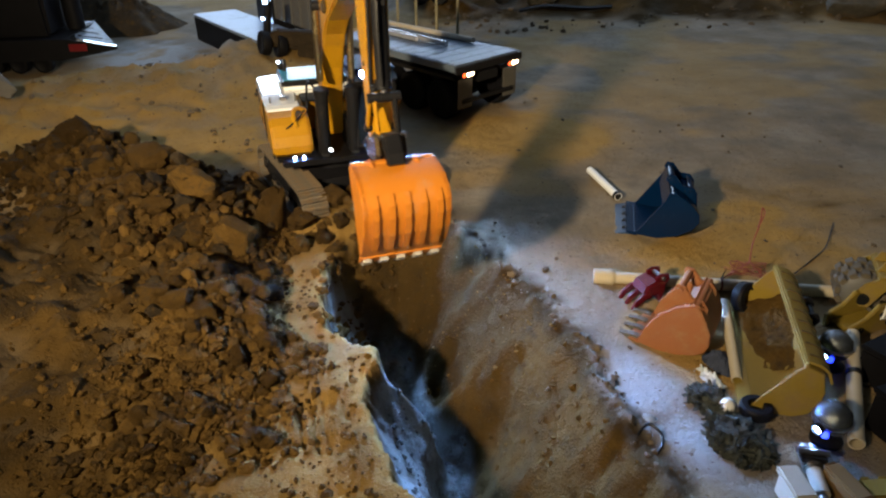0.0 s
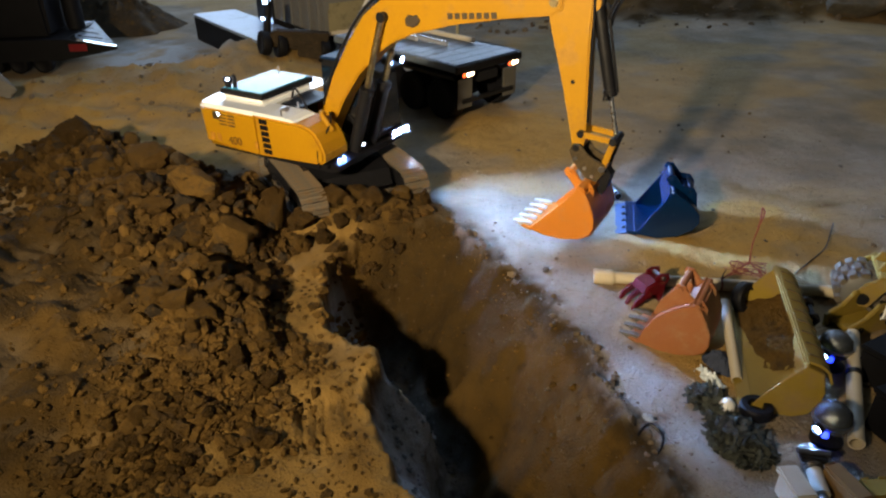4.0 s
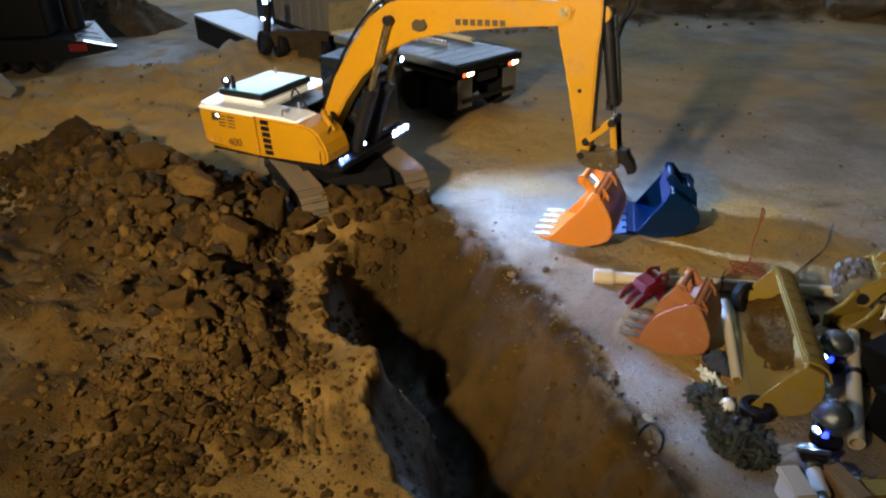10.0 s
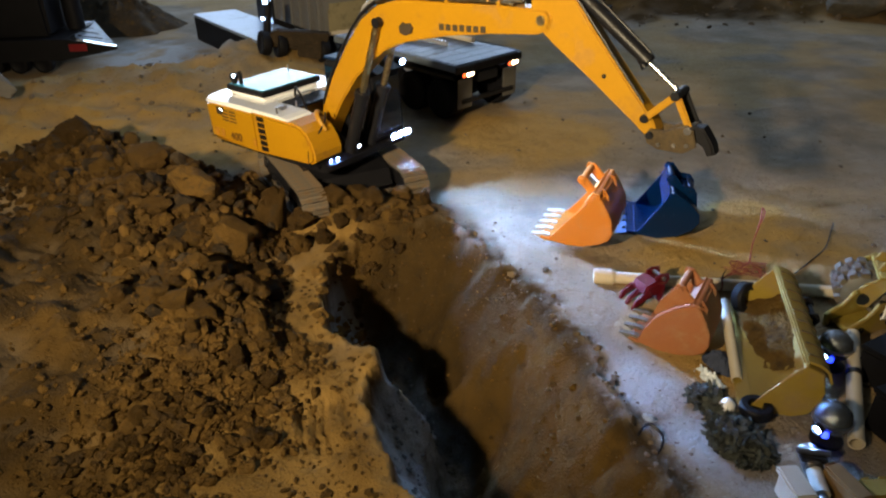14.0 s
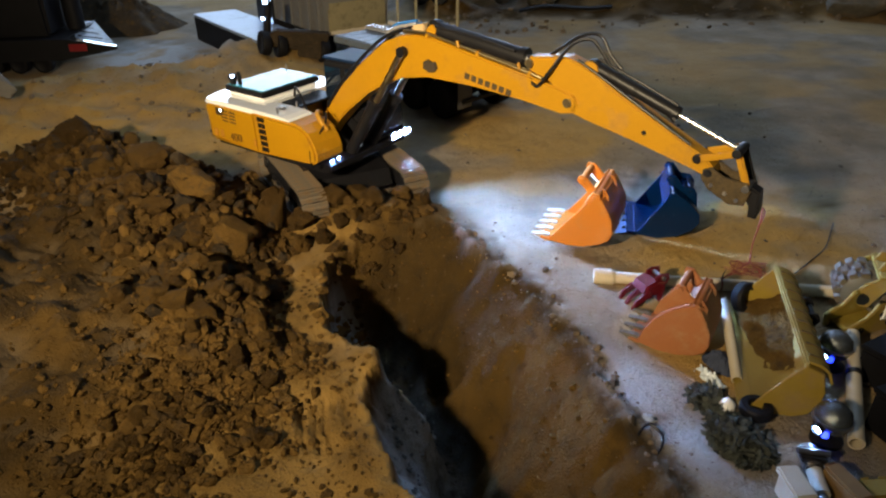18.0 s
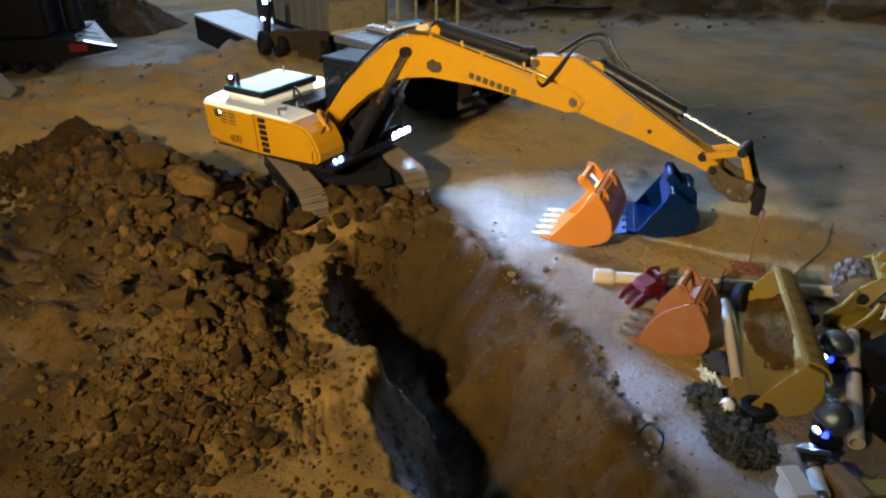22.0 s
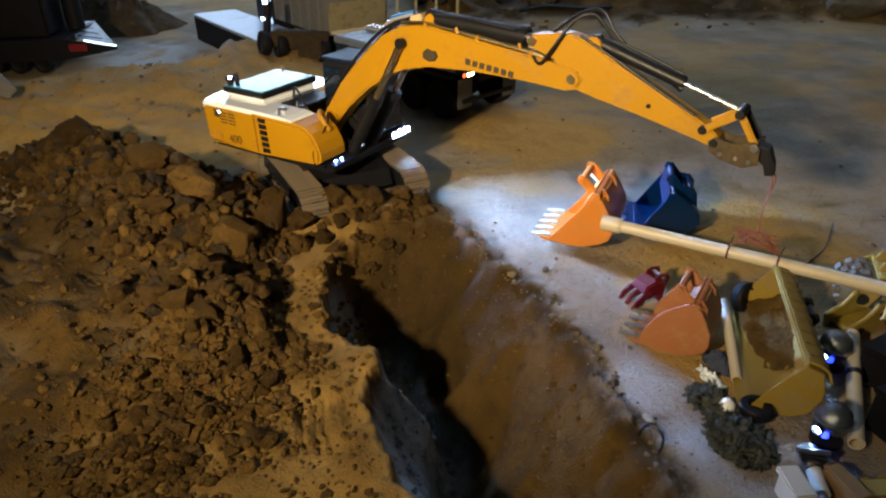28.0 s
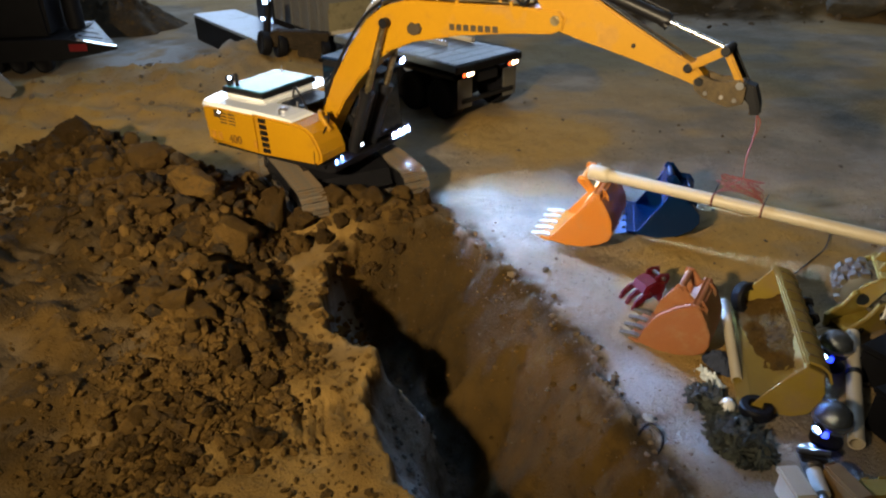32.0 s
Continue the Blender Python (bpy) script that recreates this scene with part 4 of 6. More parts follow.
def eased(table, t):
    """A smooth value between the rows of a table."""
    for i in range(len(table) - 1):
        if t <= table[i + 1][0] or i == len(table) - 2:
            break
    (t0, a), (t1, b_) = table[i], table[i + 1]
    def slope(k):
        if k <= 0 or k >= len(table) - 1:
            return 0.0 if k else (table[1][1] - table[0][1]) / (table[1][0] - table[0][0])
        p, q = (table[k][1] - table[k - 1][1]) / (table[k][0] - table[k - 1][0]), (table[k + 1][1] - table[k][1]) / (table[k + 1][0] - table[k][0])
        return 0.0 if p * q <= 0 else 2 * p * q / (p + q)
    h = t1 - t0
    u = min(max((t - t0) / h, 0), 1)
    return a * (2 * u ** 3 - 3 * u * u + 1) + b_ * (3 * u * u - 2 * u ** 3) + h * (slope(i) * (u ** 3 - 2 * u * u + u) + slope(i + 1) * (u ** 3 - u * u))


def turned(p, a):
    c, s = math.cos(radians(a)), math.sin(radians(a))
    return Vector((p[0] * c - p[1] * s, p[0] * s + p[1] * c))


def joints(t):
    """Positions, in the plane of the boom, of all pins at time t, and the angles."""
    turn, r, c, k = (eased(tab, t) for tab in (TURN, RAISE, CROWD, CURL))
    foot = Vector(FOOT)
    end = foot + turned((BOOM, 0), r)
    tip = end + turned((ARM, 0), c)
    j = {"turn": turn, "raise": r, "crowd": c, "curl": k, "foot": foot, "end": end, "tip": tip}
    j["lift"] = (Vector(LIFT_BASE), foot + turned(LIFT_TOP, r))
    j["crowd_pins"] = (foot + turned(CROWD_BASE, r), end + turned(CROWD_TOP, c))
    idler, two = end + turned(IDLER, c), tip + turned(PIN_TWO, k)
    d = two - idler
    dist = min(d.length, (IDLER_LEN + LINK_LEN) * 0.999)
    a = (IDLER_LEN ** 2 - LINK_LEN ** 2 + dist ** 2) / (2 * dist)
    h = math.sqrt(max(IDLER_LEN ** 2 - a * a, 0))
    e = d.normalized()
    q = idler + e * a + Vector((-e.y, e.x)) * h
    j["idler"], j["two"], j["q"] = idler, two, q
    j["curl_pins"] = (end + turned(CURL_BASE, c), q)
    return j


def placed(turn, p, a):
    """Pose of a part whose origin is p in the plane of the boom, turned up by a degrees."""
    return pose(0, 0, 0, 0, 0, turn) @ at(p[0], 0, p[1], 0, -a, 0)


def slope_of(a, b_):
    return math.degrees(math.atan2(b_[1] - a[1], b_[0] - a[0]))


def machine_rows(t):
    """Poses of the excavator's moving parts at time t."""
    j = joints(t)
    w = j["turn"]
    out = {"upper": pose(0, 0, 0, 0, 0, w), "boom": placed(w, j["foot"], j["raise"]), "arm": placed(w, j["end"], j["crowd"]), "coupler": placed(w, j["tip"], j["curl"]),
           "idler": placed(w, j["idler"], slope_of(j["idler"], j["q"])), "link": placed(w, j["q"], slope_of(j["q"], j["two"]))}
    for key, pins in (("lift_a", "lift"), ("lift_b", "lift"), ("crowd", "crowd_pins"), ("curl", "curl_pins")):
        p, q = j[pins]
        s = slope_of(p, q)
        out[key] = (placed(w, p, s), placed(w, q, s))
    return out


TIMES = [0.25 * i for i in range(129)]

# ---- buckets ----
BUCKET_LINE = [(0.66, -1.95), (1.02, -1.75), (1.34, -1.47), (1.54, -1.17), (1.61, -0.95), (1.55, -0.75), (1.36, -0.55), (1.10, -0.41), (0.88, -0.32)]


def bucket(name, label, paint, half=0.85, teeth=5, pose_=None, tooth_paint=None, line=None, top=(0.69, -0.32), ear=(0, 0, 0), bulge=0.0, pin_paint=None):
    """A digging bucket hung from two pins: origin at the first pin, x towards the second, mouth towards -x."""
    line = line or BUCKET_LINE
    bk = thing(name, label, "bucket", pose_)
    part("shell", sheet(line, -half, half, 0.07), paint, bk, smooth=True)
    mid = (Vector(line[0]) + Vector(top)) / 2
    cheek = line + [top] + ([(mid.x - 0.7 * bulge, mid.y + 0.45), (mid.x - bulge, mid.y), (mid.x - 0.7 * bulge, mid.y - 0.45)] if bulge else [])

    def hung(p):
        q = turned((p[0] - 0.6, p[1] + 0.4), ear[2])
        return (q[0] + 0.6 + ear[0], q[1] - 0.4 + ear[1])

    for y in (-half, half - 0.06):
        part("side_plate", prism(cheek, y - (0.0 if y > 0 else 0.03), y + (0.06 if y < 0 else 0.09), 0.015), paint, bk)
    part("top_plate", sheet([(top[0] + 0.02, top[1] - 0.36), (top[0], top[1])], -half + 0.01, half - 0.01, 0.06), paint, bk)
    part("top_beam", rod((top[0] + 0.06, -half, top[1] - 0.02), (top[0] + 0.06, half, top[1] - 0.02), 0.07, 12), paint, bk, smooth=True)
    a, b_ = Vector(line[0]), Vector(line[1])
    d = (a - b_).normalized()
    part("cutting_edge", prism([(a.x - d.x * 0.05, a.y - d.y * 0.05 - 0.03), (a.x + d.x * 0.20, a.y + d.y * 0.20 - 0.02), (a.x + d.x * 0.20, a.y + d.y * 0.20 + 0.03), (a.x - d.x * 0.05 - 0.03, a.y + 0.06)], -half - 0.03, half + 0.03, 0.01), paint, bk)
    for i in range(teeth):
        y = -half + 0.10 + (2 * half - 0.2) * i / max(teeth - 1, 1)
        p = a + d * 0.12
        q = a + d * 0.44
        n = Vector((-d.y, d.x)) * 0.09
        part("tooth", prism([(p.x + n.x, p.y + n.y), (q.x, q.y), (p.x - n.x, p.y - n.y), (p.x - d.x * 0.1 - n.x, p.y - d.y * 0.1 - n.y), (p.x - d.x * 0.1 + n.x, p.y - d.y * 0.1 + n.y)], y - 0.075, y + 0.075, 0.015), tooth_paint or STEEL, bk, "worn steel tooth")
    for y in (-0.44, 0.36) if half > 0.5 else (-half + 0.06, half - 0.14):
        part("ear", prism([hung(p) for p in ((0.62, -0.56), (0.20, -0.50), (0.17, -0.38), (0.30, -0.30), (0.58, -0.36), (0.78, -0.24), (0.94, -0.28), (1.22, -0.56), (0.95, -0.54))], y, y + 0.08, 0.02), paint, bk)
    web = [hung(p) for p in ((0.66, -0.54), (0.66, -0.40), (0.98, -0.36), (1.14, -0.52))]
    part("ear_web", prism(web, -0.36 if half > 0.5 else -half + 0.14, 0.36 if half > 0.5 else half - 0.14, 0.02), paint, bk)
    for x, z in ((0.30, -0.42), (0.84, -0.36)):
        x, z = hung((x, z))
        part("hanger_pin", rod((x, -min(0.5, half), z), (x, min(0.5, half), z), 0.075, 14, bevel=0.01), pin_paint or paint, bk, smooth=True)
    return bk


def wear_strips(bk, half, paint, line=BUCKET_LINE):
    for i in range(5):
        y = -half + 0.18 + (2 * half - 0.36) * i / 4
        part("wear_strip", sheet([(x + 0.042, z - 0.024) for x, z in line[1:6]], y - 0.05, y + 0.05, 0.018), paint, bk)


WORK_BUCKET = bucket("digging_bucket", "bright orange toothed digging bucket with steel teeth", ORANGE, 0.72, tooth_paint=TOOTH)
wear_strips(WORK_BUCKET, 0.72, ORANGE)
# the spare buckets lie beside the trench, tipped back on their shells
def rested(x, y, turn, tip, line=BUCKET_LINE, half=0.78, size=1.0):
    """Pose of a bucket lying on its shell, the near corner of its lip at x, y."""
    low = min(turned(p, tip)[1] for p in line)
    lip = turned(line[0], tip)
    corner = pose(0, 0, 0, 0, 0, turn) @ Vector((lip[0] * size, -half * size, 0))
    return at(x - corner.x, y - corner.y, soil(x + 0.6, y - 0.2) - low * size, 0, 0, turn) @ pose(0, 0, 0, 0, -tip, 0) @ Matrix.Diagonal((size, size, size, 1))


BLUE_LINE = [(0.84, -1.70), (1.30, -1.60), (1.68, -1.36), (1.90, -1.08), (1.95, -0.86), (1.86, -0.69), (1.66, -0.57), (1.42, -0.49), (1.24, -0.46)]
BLUE_REST = at(7.06, -3.18, -min(turned(p, -20.5)[1] for p in BLUE_LINE) * 1.05 + 0.01, 0, 0, -21.9) @ pose(0, 0, 0, 0, 20.5, 0) @ Matrix.Diagonal((1.05, 1.05, 1.05, 1))
blue = bucket("spare_bucket", "glossy dark blue narrow bucket resting on the ground", BLUE, 0.80, 0, BLUE_REST, line=BLUE_LINE, top=(1.10, -0.48), ear=(0.72, 0.0, -18))
part("bolt_on_edge", box((0.46, 1.64, 0.05), (0.64, 0, -1.792), 0.015, m=Euler((0, radians(-33), 0)).to_matrix().to_4x4()), material("scuffed_blue_paint", (0.03, 0.06, 0.13), 0.55, var=0.3, scale=3, bump=0.1, dirt=(0.12, 0.13, 0.15), dirt_amount=0.3), blue, "scuffed bright blue cutting plate")
for y in (-0.55, -0.18, 0.18, 0.55):
    part("edge_bolt", rod((0.60, y, -1.86), (0.62, y, -1.74), 0.05, 10), BLACK, blue)
bucket("spare_bucket", "dull orange bucket with worn paint lying beside pipes", ORANGE_OLD, 0.60, 4, rested(5.27, -8.06, -40, -38, BUCKET_LINE, 0.60, 0.86), CAST_PAD, bulge=0.24)


def wide_bucket():
    """A wide ditching bucket lying on its back, its mouth tipped up to one side, soil in its far half."""
    bk = thing("ditching_bucket", "wide mustard yellow ditching bucket lying open, soil inside", "bucket", at(7.457, -8.93, 0.02, 0, 0, -23.5))
    line = [(-0.58, 0.05), (-0.30, 0.0), (0.08, 0.0), (0.30, 0.10), (0.42, 0.30), (0.45, 0.56), (0.36, 0.90), (0.08, 1.02)]
    part("shell", sheet(line, -1.50, 1.50, 0.05), MUSTARD, bk, smooth=True)
    for y in (-1.55, 1.50):
        part("side_plate", prism(line + [(-0.06, 0.86), (-0.42, 0.34)], y, y + 0.05, 0.012), MUSTARD, bk)
    part("top_rail", box((0.09, 3.14, 0.07), (0.08, 0, 1.05), 0.025), MUSTARD, bk)
    part("lip_plate", box((0.24, 3.12, 0.04), (-0.64, 0, 0.09), 0.012), MUSTARD, bk)
    part("back_plate", sheet([(0.10, 1.05), (0.28, 1.01), (0.42, 0.90), (0.50, 0.70)], -1.50, 1.50, 0.04), MUSTARD, bk, smooth=True)
    # dents in the back plate, drawn as darker strips
    for i in range(9):
        y = -1.30 + 0.325 * i
        part("rib", sheet([(0.14, 1.075), (0.30, 1.036), (0.45, 0.915), (0.52, 0.72)], y - 0.02, y + 0.02, 0.02), MUSTARD_DARK, bk, "worn dark weld seam")
    for y in (0.25, 0.78):
        part("ear", prism([(0.42, 0.56), (0.62, 0.60), (0.70, 0.74), (0.64, 0.86), (0.54, 0.88), (0.42, 0.84)], y, y + 0.08, 0.02), BLACK, bk)
    part("hanger_pin", rod((0.60, 0.20, 0.74), (0.60, 0.90, 0.74), 0.05, 12), BLACK, bk, smooth=True)
    b = bmesh.new()
    bmesh.ops.create_grid(b, x_segments=14, y_segments=26, size=1.0)
    for v in b.verts:
        x, y = v.co.x, v.co.y
        n_ = noise.fractal(Vector((x * 2, y * 3, 3)), 0.7, 2.0, 4)
        v.co = Vector((-0.03 + x * 0.45, 0.52 + y * 0.97, 0.20 + 0.16 * x + 0.14 * y + 0.07 * n_))
    part("soil_fill", b, CLOD, bk, "brown soil lying in the bucket", smooth=True)


wide_bucket()


def tine_grab():
    """A small red grab: two hanger cheeks on a tapering body with three curved tines."""
    g = thing("ripper_attachment", "small dark red tined ripper attachment standing on earth", "attachment", at(6.10, -6.72, 0.0, 0, 0, 192) @ Matrix.Diagonal((0.64, 0.62, 0.62, 1)))
    part("body", prism([(-0.30, 0.42), (0.25, 0.40), (0.52, 0.55), (0.40, 0.80), (0.05, 0.92), (-0.30, 0.86)], -0.36, 0.36, 0.05), RED, g)
    for y in (-0.30, 0.20):
        part("cheek", prism([(-0.34, 0.62), (0.10, 0.80), (0.06, 1.06), (-0.10, 1.12), (-0.40, 1.08), (-0.46, 0.90)], y, y + 0.10, 0.03), RED, g)
    for y in (-0.36, 0.0, 0.36):
        part("tine", prism([(0.30, 0.60), (0.56, 0.56), (0.80, 0.36), (0.92, 0.06), (0.84, 0.02), (0.66, 0.26), (0.42, 0.38), (0.22, 0.40)], y - 0.06, y + 0.06, 0.02), RED, g)
    part("rear_prop", prism([(-0.30, 0.5), (-0.05, 0.45), (-0.18, 0.02), (-0.34, 0.02)], -0.30, 0.30, 0.03), RED, g)
    part("hanger_pin", rod((-0.18, -0.36, 0.97), (-0.18, 0.36, 0.97), 0.07, 12, bevel=0.01), STEEL, g, smooth=True)


tine_grab()


# ---- the pipe, its sling, and other pipes ----


def long_pipe():
    p = thing("drain_pipe", "long cream plastic pipe with a socket end and black bands", "pipe")
    part("tube", lathe([(0.105, -3.0), (0.125, -3.0), (0.125, 3.0), (0.105, 3.0), (0.105, -2.9)], 24, m=Euler((0, radians(90), 0)).to_matrix().to_4x4()), PVC, p, smooth=True)
    part("socket", lathe([(0.13, -3.06), (0.165, -3.06), (0.168, -2.72), (0.16, -2.66), (0.13, -2.62), (0.13, -3.05)], 24, m=Euler((0, radians(90), 0)).to_matrix().to_4x4()), PVC, p, smooth=True)
    for x in (-0.46, 0.46):
        part("band", lathe([(0.122, x - 0.02), (0.137, x - 0.018), (0.137, x + 0.018), (0.122, x + 0.02)], 20, m=Euler((0, radians(90), 0)).to_matrix().to_4x4()), BLACK, p, "black rubber band", smooth=True)
        part("band_tail", hose([(x, 0.0, 0.13), (x + 0.02, 0.02, 0.24), (x + 0.05, 0.0, 0.36)], 0.012, 6), BLACK, p)
    return p


def sling():
    s = thing("lifting_sling", "thin red cord sling tied to the pipe", "sling")
    part("cord", hose([(0.0, 0, 1.78), (0.03, 0.02, 1.45), (-0.02, 0, 1.0), (0.0, 0, 0.56)], 0.016, 6), CORD, s, smooth=True)
    part("loop", hose([(0.0, 0, 1.80), (0.07, 0.02, 1.70), (0.06, 0.03, 1.50), (0.0, 0.02, 1.36)], 0.014, 6), CORD, s, smooth=True)
    rnd = random.Random(5)
    for x in (-0.46, 0.46):
        part("leg", hose([(0, 0, 0.58), (x * 0.5, 0.01, 0.36), (x, 0, 0.13)], 0.015, 6), CORD, s, smooth=True)
        part("leg_wrap", hose([(x + 0.14 * math.cos(a) * 0.05, 0.14 * math.cos(a), 0.14 * math.sin(a)) for a in (2 * math.pi * k / 8 for k in range(9))], 0.014, 6), CORD, s, smooth=True)
    for i in range(7):
        pts = [(0, 0, 0.56)] + [(rnd.uniform(-0.42, 0.42), rnd.uniform(-0.12, 0.12), rnd.uniform(0.26, 0.56)) for _ in range(4)] + [(rnd.choice((-0.46, 0.46)) * 0.9, 0, 0.2)]
        part("slack_cord", hose(pts, 0.009, 5), CORD, s, smooth=True)
    return s


PIPE, SLING = long_pipe(), sling()


def plain_pipe(name, label, p0, p1, r, mat, band=None):
    """A hollow pipe lying from p0 to p1."""
    p0, p1 = Vector(p0), Vector(p1)
    d = p1 - p0
    t = thing(name, label, "pipe", Matrix.Translation(p0 * K) @ d.to_track_quat("Z", "Y").to_matrix().to_4x4())
    L = d.length
    part("tube", lathe([(r * 0.82, 0), (r, 0.0), (r, L), (r * 0.82, L), (r * 0.82, 0.02)], 20), mat, t, smooth=True)
    if band:
        part("collar", lathe([(r * 0.98, band - 0.06), (r * 1.14, band - 0.05), (r * 1.14, band + 0.05), (r * 0.98, band + 0.06)], 20), BLACK, t, smooth=True)
    return t


plain_pipe("short_pipe", "short white plastic pipe with a dark open end", (7.19, -0.20, 0.13), (7.30, -2.06, 0.12), 0.105, WHITE, 1.80)
plain_pipe("short_pipe", "scuffed cream pipe offcut leaning between buckets", (7.20, -7.60, 0.40), (6.44, -9.50, 0.12), 0.09, PVC)
plain_pipe("short_pipe", "cream pipe with a black collar lying on earth", (8.98, -8.92, 0.36), (7.42, -11.20, 0.14), 0.12, PVC, 1.15)


# ---- loose gear beside the trench ----
def compactor_wheel():
    """A padded compaction wheel in a yellow yoke, lying behind the buckets."""
    w = thing("compaction_wheel", "grey padded compaction wheel in a yellow steel yoke", "attachment", at(10.05, -7.60, 0.0, 0, 0, -30) @ Matrix.Diagonal((0.88, 0.88, 0.86, 1)))
    turn = Matrix.Translation((0, 0, 0.56)) @ Euler((radians(90), 0, 0)).to_matrix().to_4x4()
    drum = part("drum", lathe([(0.0, -0.45), (0.12, -0.45), (0.36, -0.40), (0.42, -0.36), (0.42, 0.36), (0.36, 0.40), (0.12, 0.45), (0.0, 0.45)], 28, m=turn), GREY, w, smooth=True)
    first = part("pad", box((0.17, 0.25, 0.12), (0, 0, 0), 0.015), CAST_PAD, drum)
    for row, y in enumerate((-0.29, 0.0, 0.29)):
        for i in range(12):
            a = 2 * math.pi * (i + 0.5 * (row % 2)) / 12
            m = at(0.46 * math.sin(a), y, 0.56 + 0.46 * math.cos(a), 0, math.degrees(a), 0)
            if row + i == 0:
                first.matrix_basis = m
            else:
                shared("pad", first.data, drum, m)
    for y in (-0.62, 0.54):
        part("yoke_arm", prism([(-0.14, 0.36), (0.16, 0.36), (0.34, 0.72), (0.52, 1.02), (0.30, 1.16), (-0.02, 0.92), (-0.20, 0.60)], y, y + 0.08, 0.02), MUSTARD, w)
        part("hub_cap", rod((0, y - 0.05, 0.56), (0, y + 0.12, 0.56), 0.14, 18, bevel=0.02), BLACK, w, smooth=True)
    part("yoke_bridge", box((0.30, 1.2, 0.14), (0.36, 0, 1.08), 0.03), MUSTARD, w)
    part("hanger_ear", prism([(0.20, 1.12), (0.60, 1.12), (0.55, 1.36), (0.30, 1.36)], -0.3, -0.22, 0.02), MUSTARD, w)
    part("hanger_ear", prism([(0.20, 1.12), (0.60, 1.12), (0.55, 1.36), (0.30, 1.36)], 0.22, 0.3, 0.02), MUSTARD, w)


compactor_wheel()


def frame_bracket():
    f = thing("steel_bracket", "mustard yellow steel bracket with bolt holes", "attachment", at(9.62, -8.30, 0.0, 0, 0, 12))
    part("plate", prism([(-0.55, 0.0), (0.60, 0.0), (0.72, 0.34), (0.40, 0.62), (0.05, 0.66), (-0.20, 0.42), (-0.60, 0.30)], -0.30, -0.22, 0.02), MUSTARD, f)
    part("plate", prism([(-0.55, 0.0), (0.60, 0.0), (0.72, 0.34), (0.40, 0.62), (0.05, 0.66), (-0.20, 0.42), (-0.60, 0.30)], 0.22, 0.30, 0.02), MUSTARD, f)
    part("spacer", box((0.9, 0.44, 0.10), (0.0, 0, 0.12), 0.02), MUSTARD, f)
    part("guard", prism([(0.10, 0.36), (0.52, 0.30), (0.74, 0.64), (0.62, 0.86), (0.30, 0.84), (0.16, 0.64)], -0.36, -0.31, 0.02), WHITE, f)
    for x, z in ((-0.30, 0.20), (0.15, 0.44), (0.38, 0.22)):
        part("bolt", rod((x, -0.335, z), (x, -0.29, z), 0.06, 12, bevel=0.01), BLACK, f)


frame_bracket()


def flood_lamp(x, y, turn):
    """A glossy black domed lamp on a foot, with a bright lens and a blue lens beside it."""
    f = thing("flood_lamp", "glossy black domed lamp with lit white and blue lenses", "lamp", at(x, y, 0, 0, 0, turn) @ Matrix.Diagonal((0.8, 0.8, 0.9, 1)), "lamps by the pipes")
    part("foot", lathe([(0.0, 0.0), (0.30, 0.0), (0.30, 0.06), (0.12, 0.12), (0.10, 0.26), (0.0, 0.26)], 20), BLACK, f, smooth=True)
    part("dome", lathe([(0.0, 0.22), (0.18, 0.23), (0.31, 0.34), (0.35, 0.50), (0.31, 0.66), (0.20, 0.76), (0.08, 0.80), (0.0, 0.80)], 28), DOME, f, smooth=True)
    part("collar", lathe([(0.345, 0.47), (0.37, 0.48), (0.37, 0.53), (0.345, 0.54)], 28), STEEL, f, smooth=True)
    ring = Matrix.Translation((0.33, -0.02, 0.42)) @ Euler((0, radians(104), 0)).to_matrix().to_4x4()
    part("lens_ring", lathe([(0.085, 0.0), (0.12, 0.0), (0.12, 0.09), (0.095, 0.10), (0.085, 0.02)], 18, m=ring), BLACK, f, smooth=True)
    part("white_lens", lathe([(0.085, 0.02), (0.085, 0.05), (0.05, 0.07), (0.0, 0.075)], 18, m=ring), FLOOD, f, "glowing white lens", smooth=True)
    side = Matrix.Translation((0.32, 0.10, 0.36)) @ Euler((0, radians(104), radians(30))).to_matrix().to_4x4()
    part("blue_lens", lathe([(0.07, 0.0), (0.07, 0.05), (0.04, 0.07), (0.0, 0.075)], 18, m=side), BLUE_LED, f, "glowing blue lens", smooth=True)


flood_lamp(8.36, -9.28, 205)
flood_lamp(7.13, -10.93, 200)


def crate(name, label, category, size, m, mat, lid=True):
    """A lidded box with rims and corner battens."""
    c = thing(name, label, category, m)
    sx, sy, sz = size
    part("body", box((sx, sy, sz), (0, 0, sz / 2), 0.03), mat, c)
    if lid:
        part("lid", box((sx + 0.08, sy + 0.08, 0.10), (0, 0, sz + 0.052), 0.03), mat, c)
    for y in (-sy / 2 - 0.016, sy / 2 + 0.016):
        part("batten", box((0.12, 0.03, sz * 0.96), (-sx / 2 + 0.12, y, sz / 2), 0.01), mat, c)
        part("batten", box((0.12, 0.03, sz * 0.96), (sx / 2 - 0.12, y, sz / 2), 0.01), mat, c)
    return c


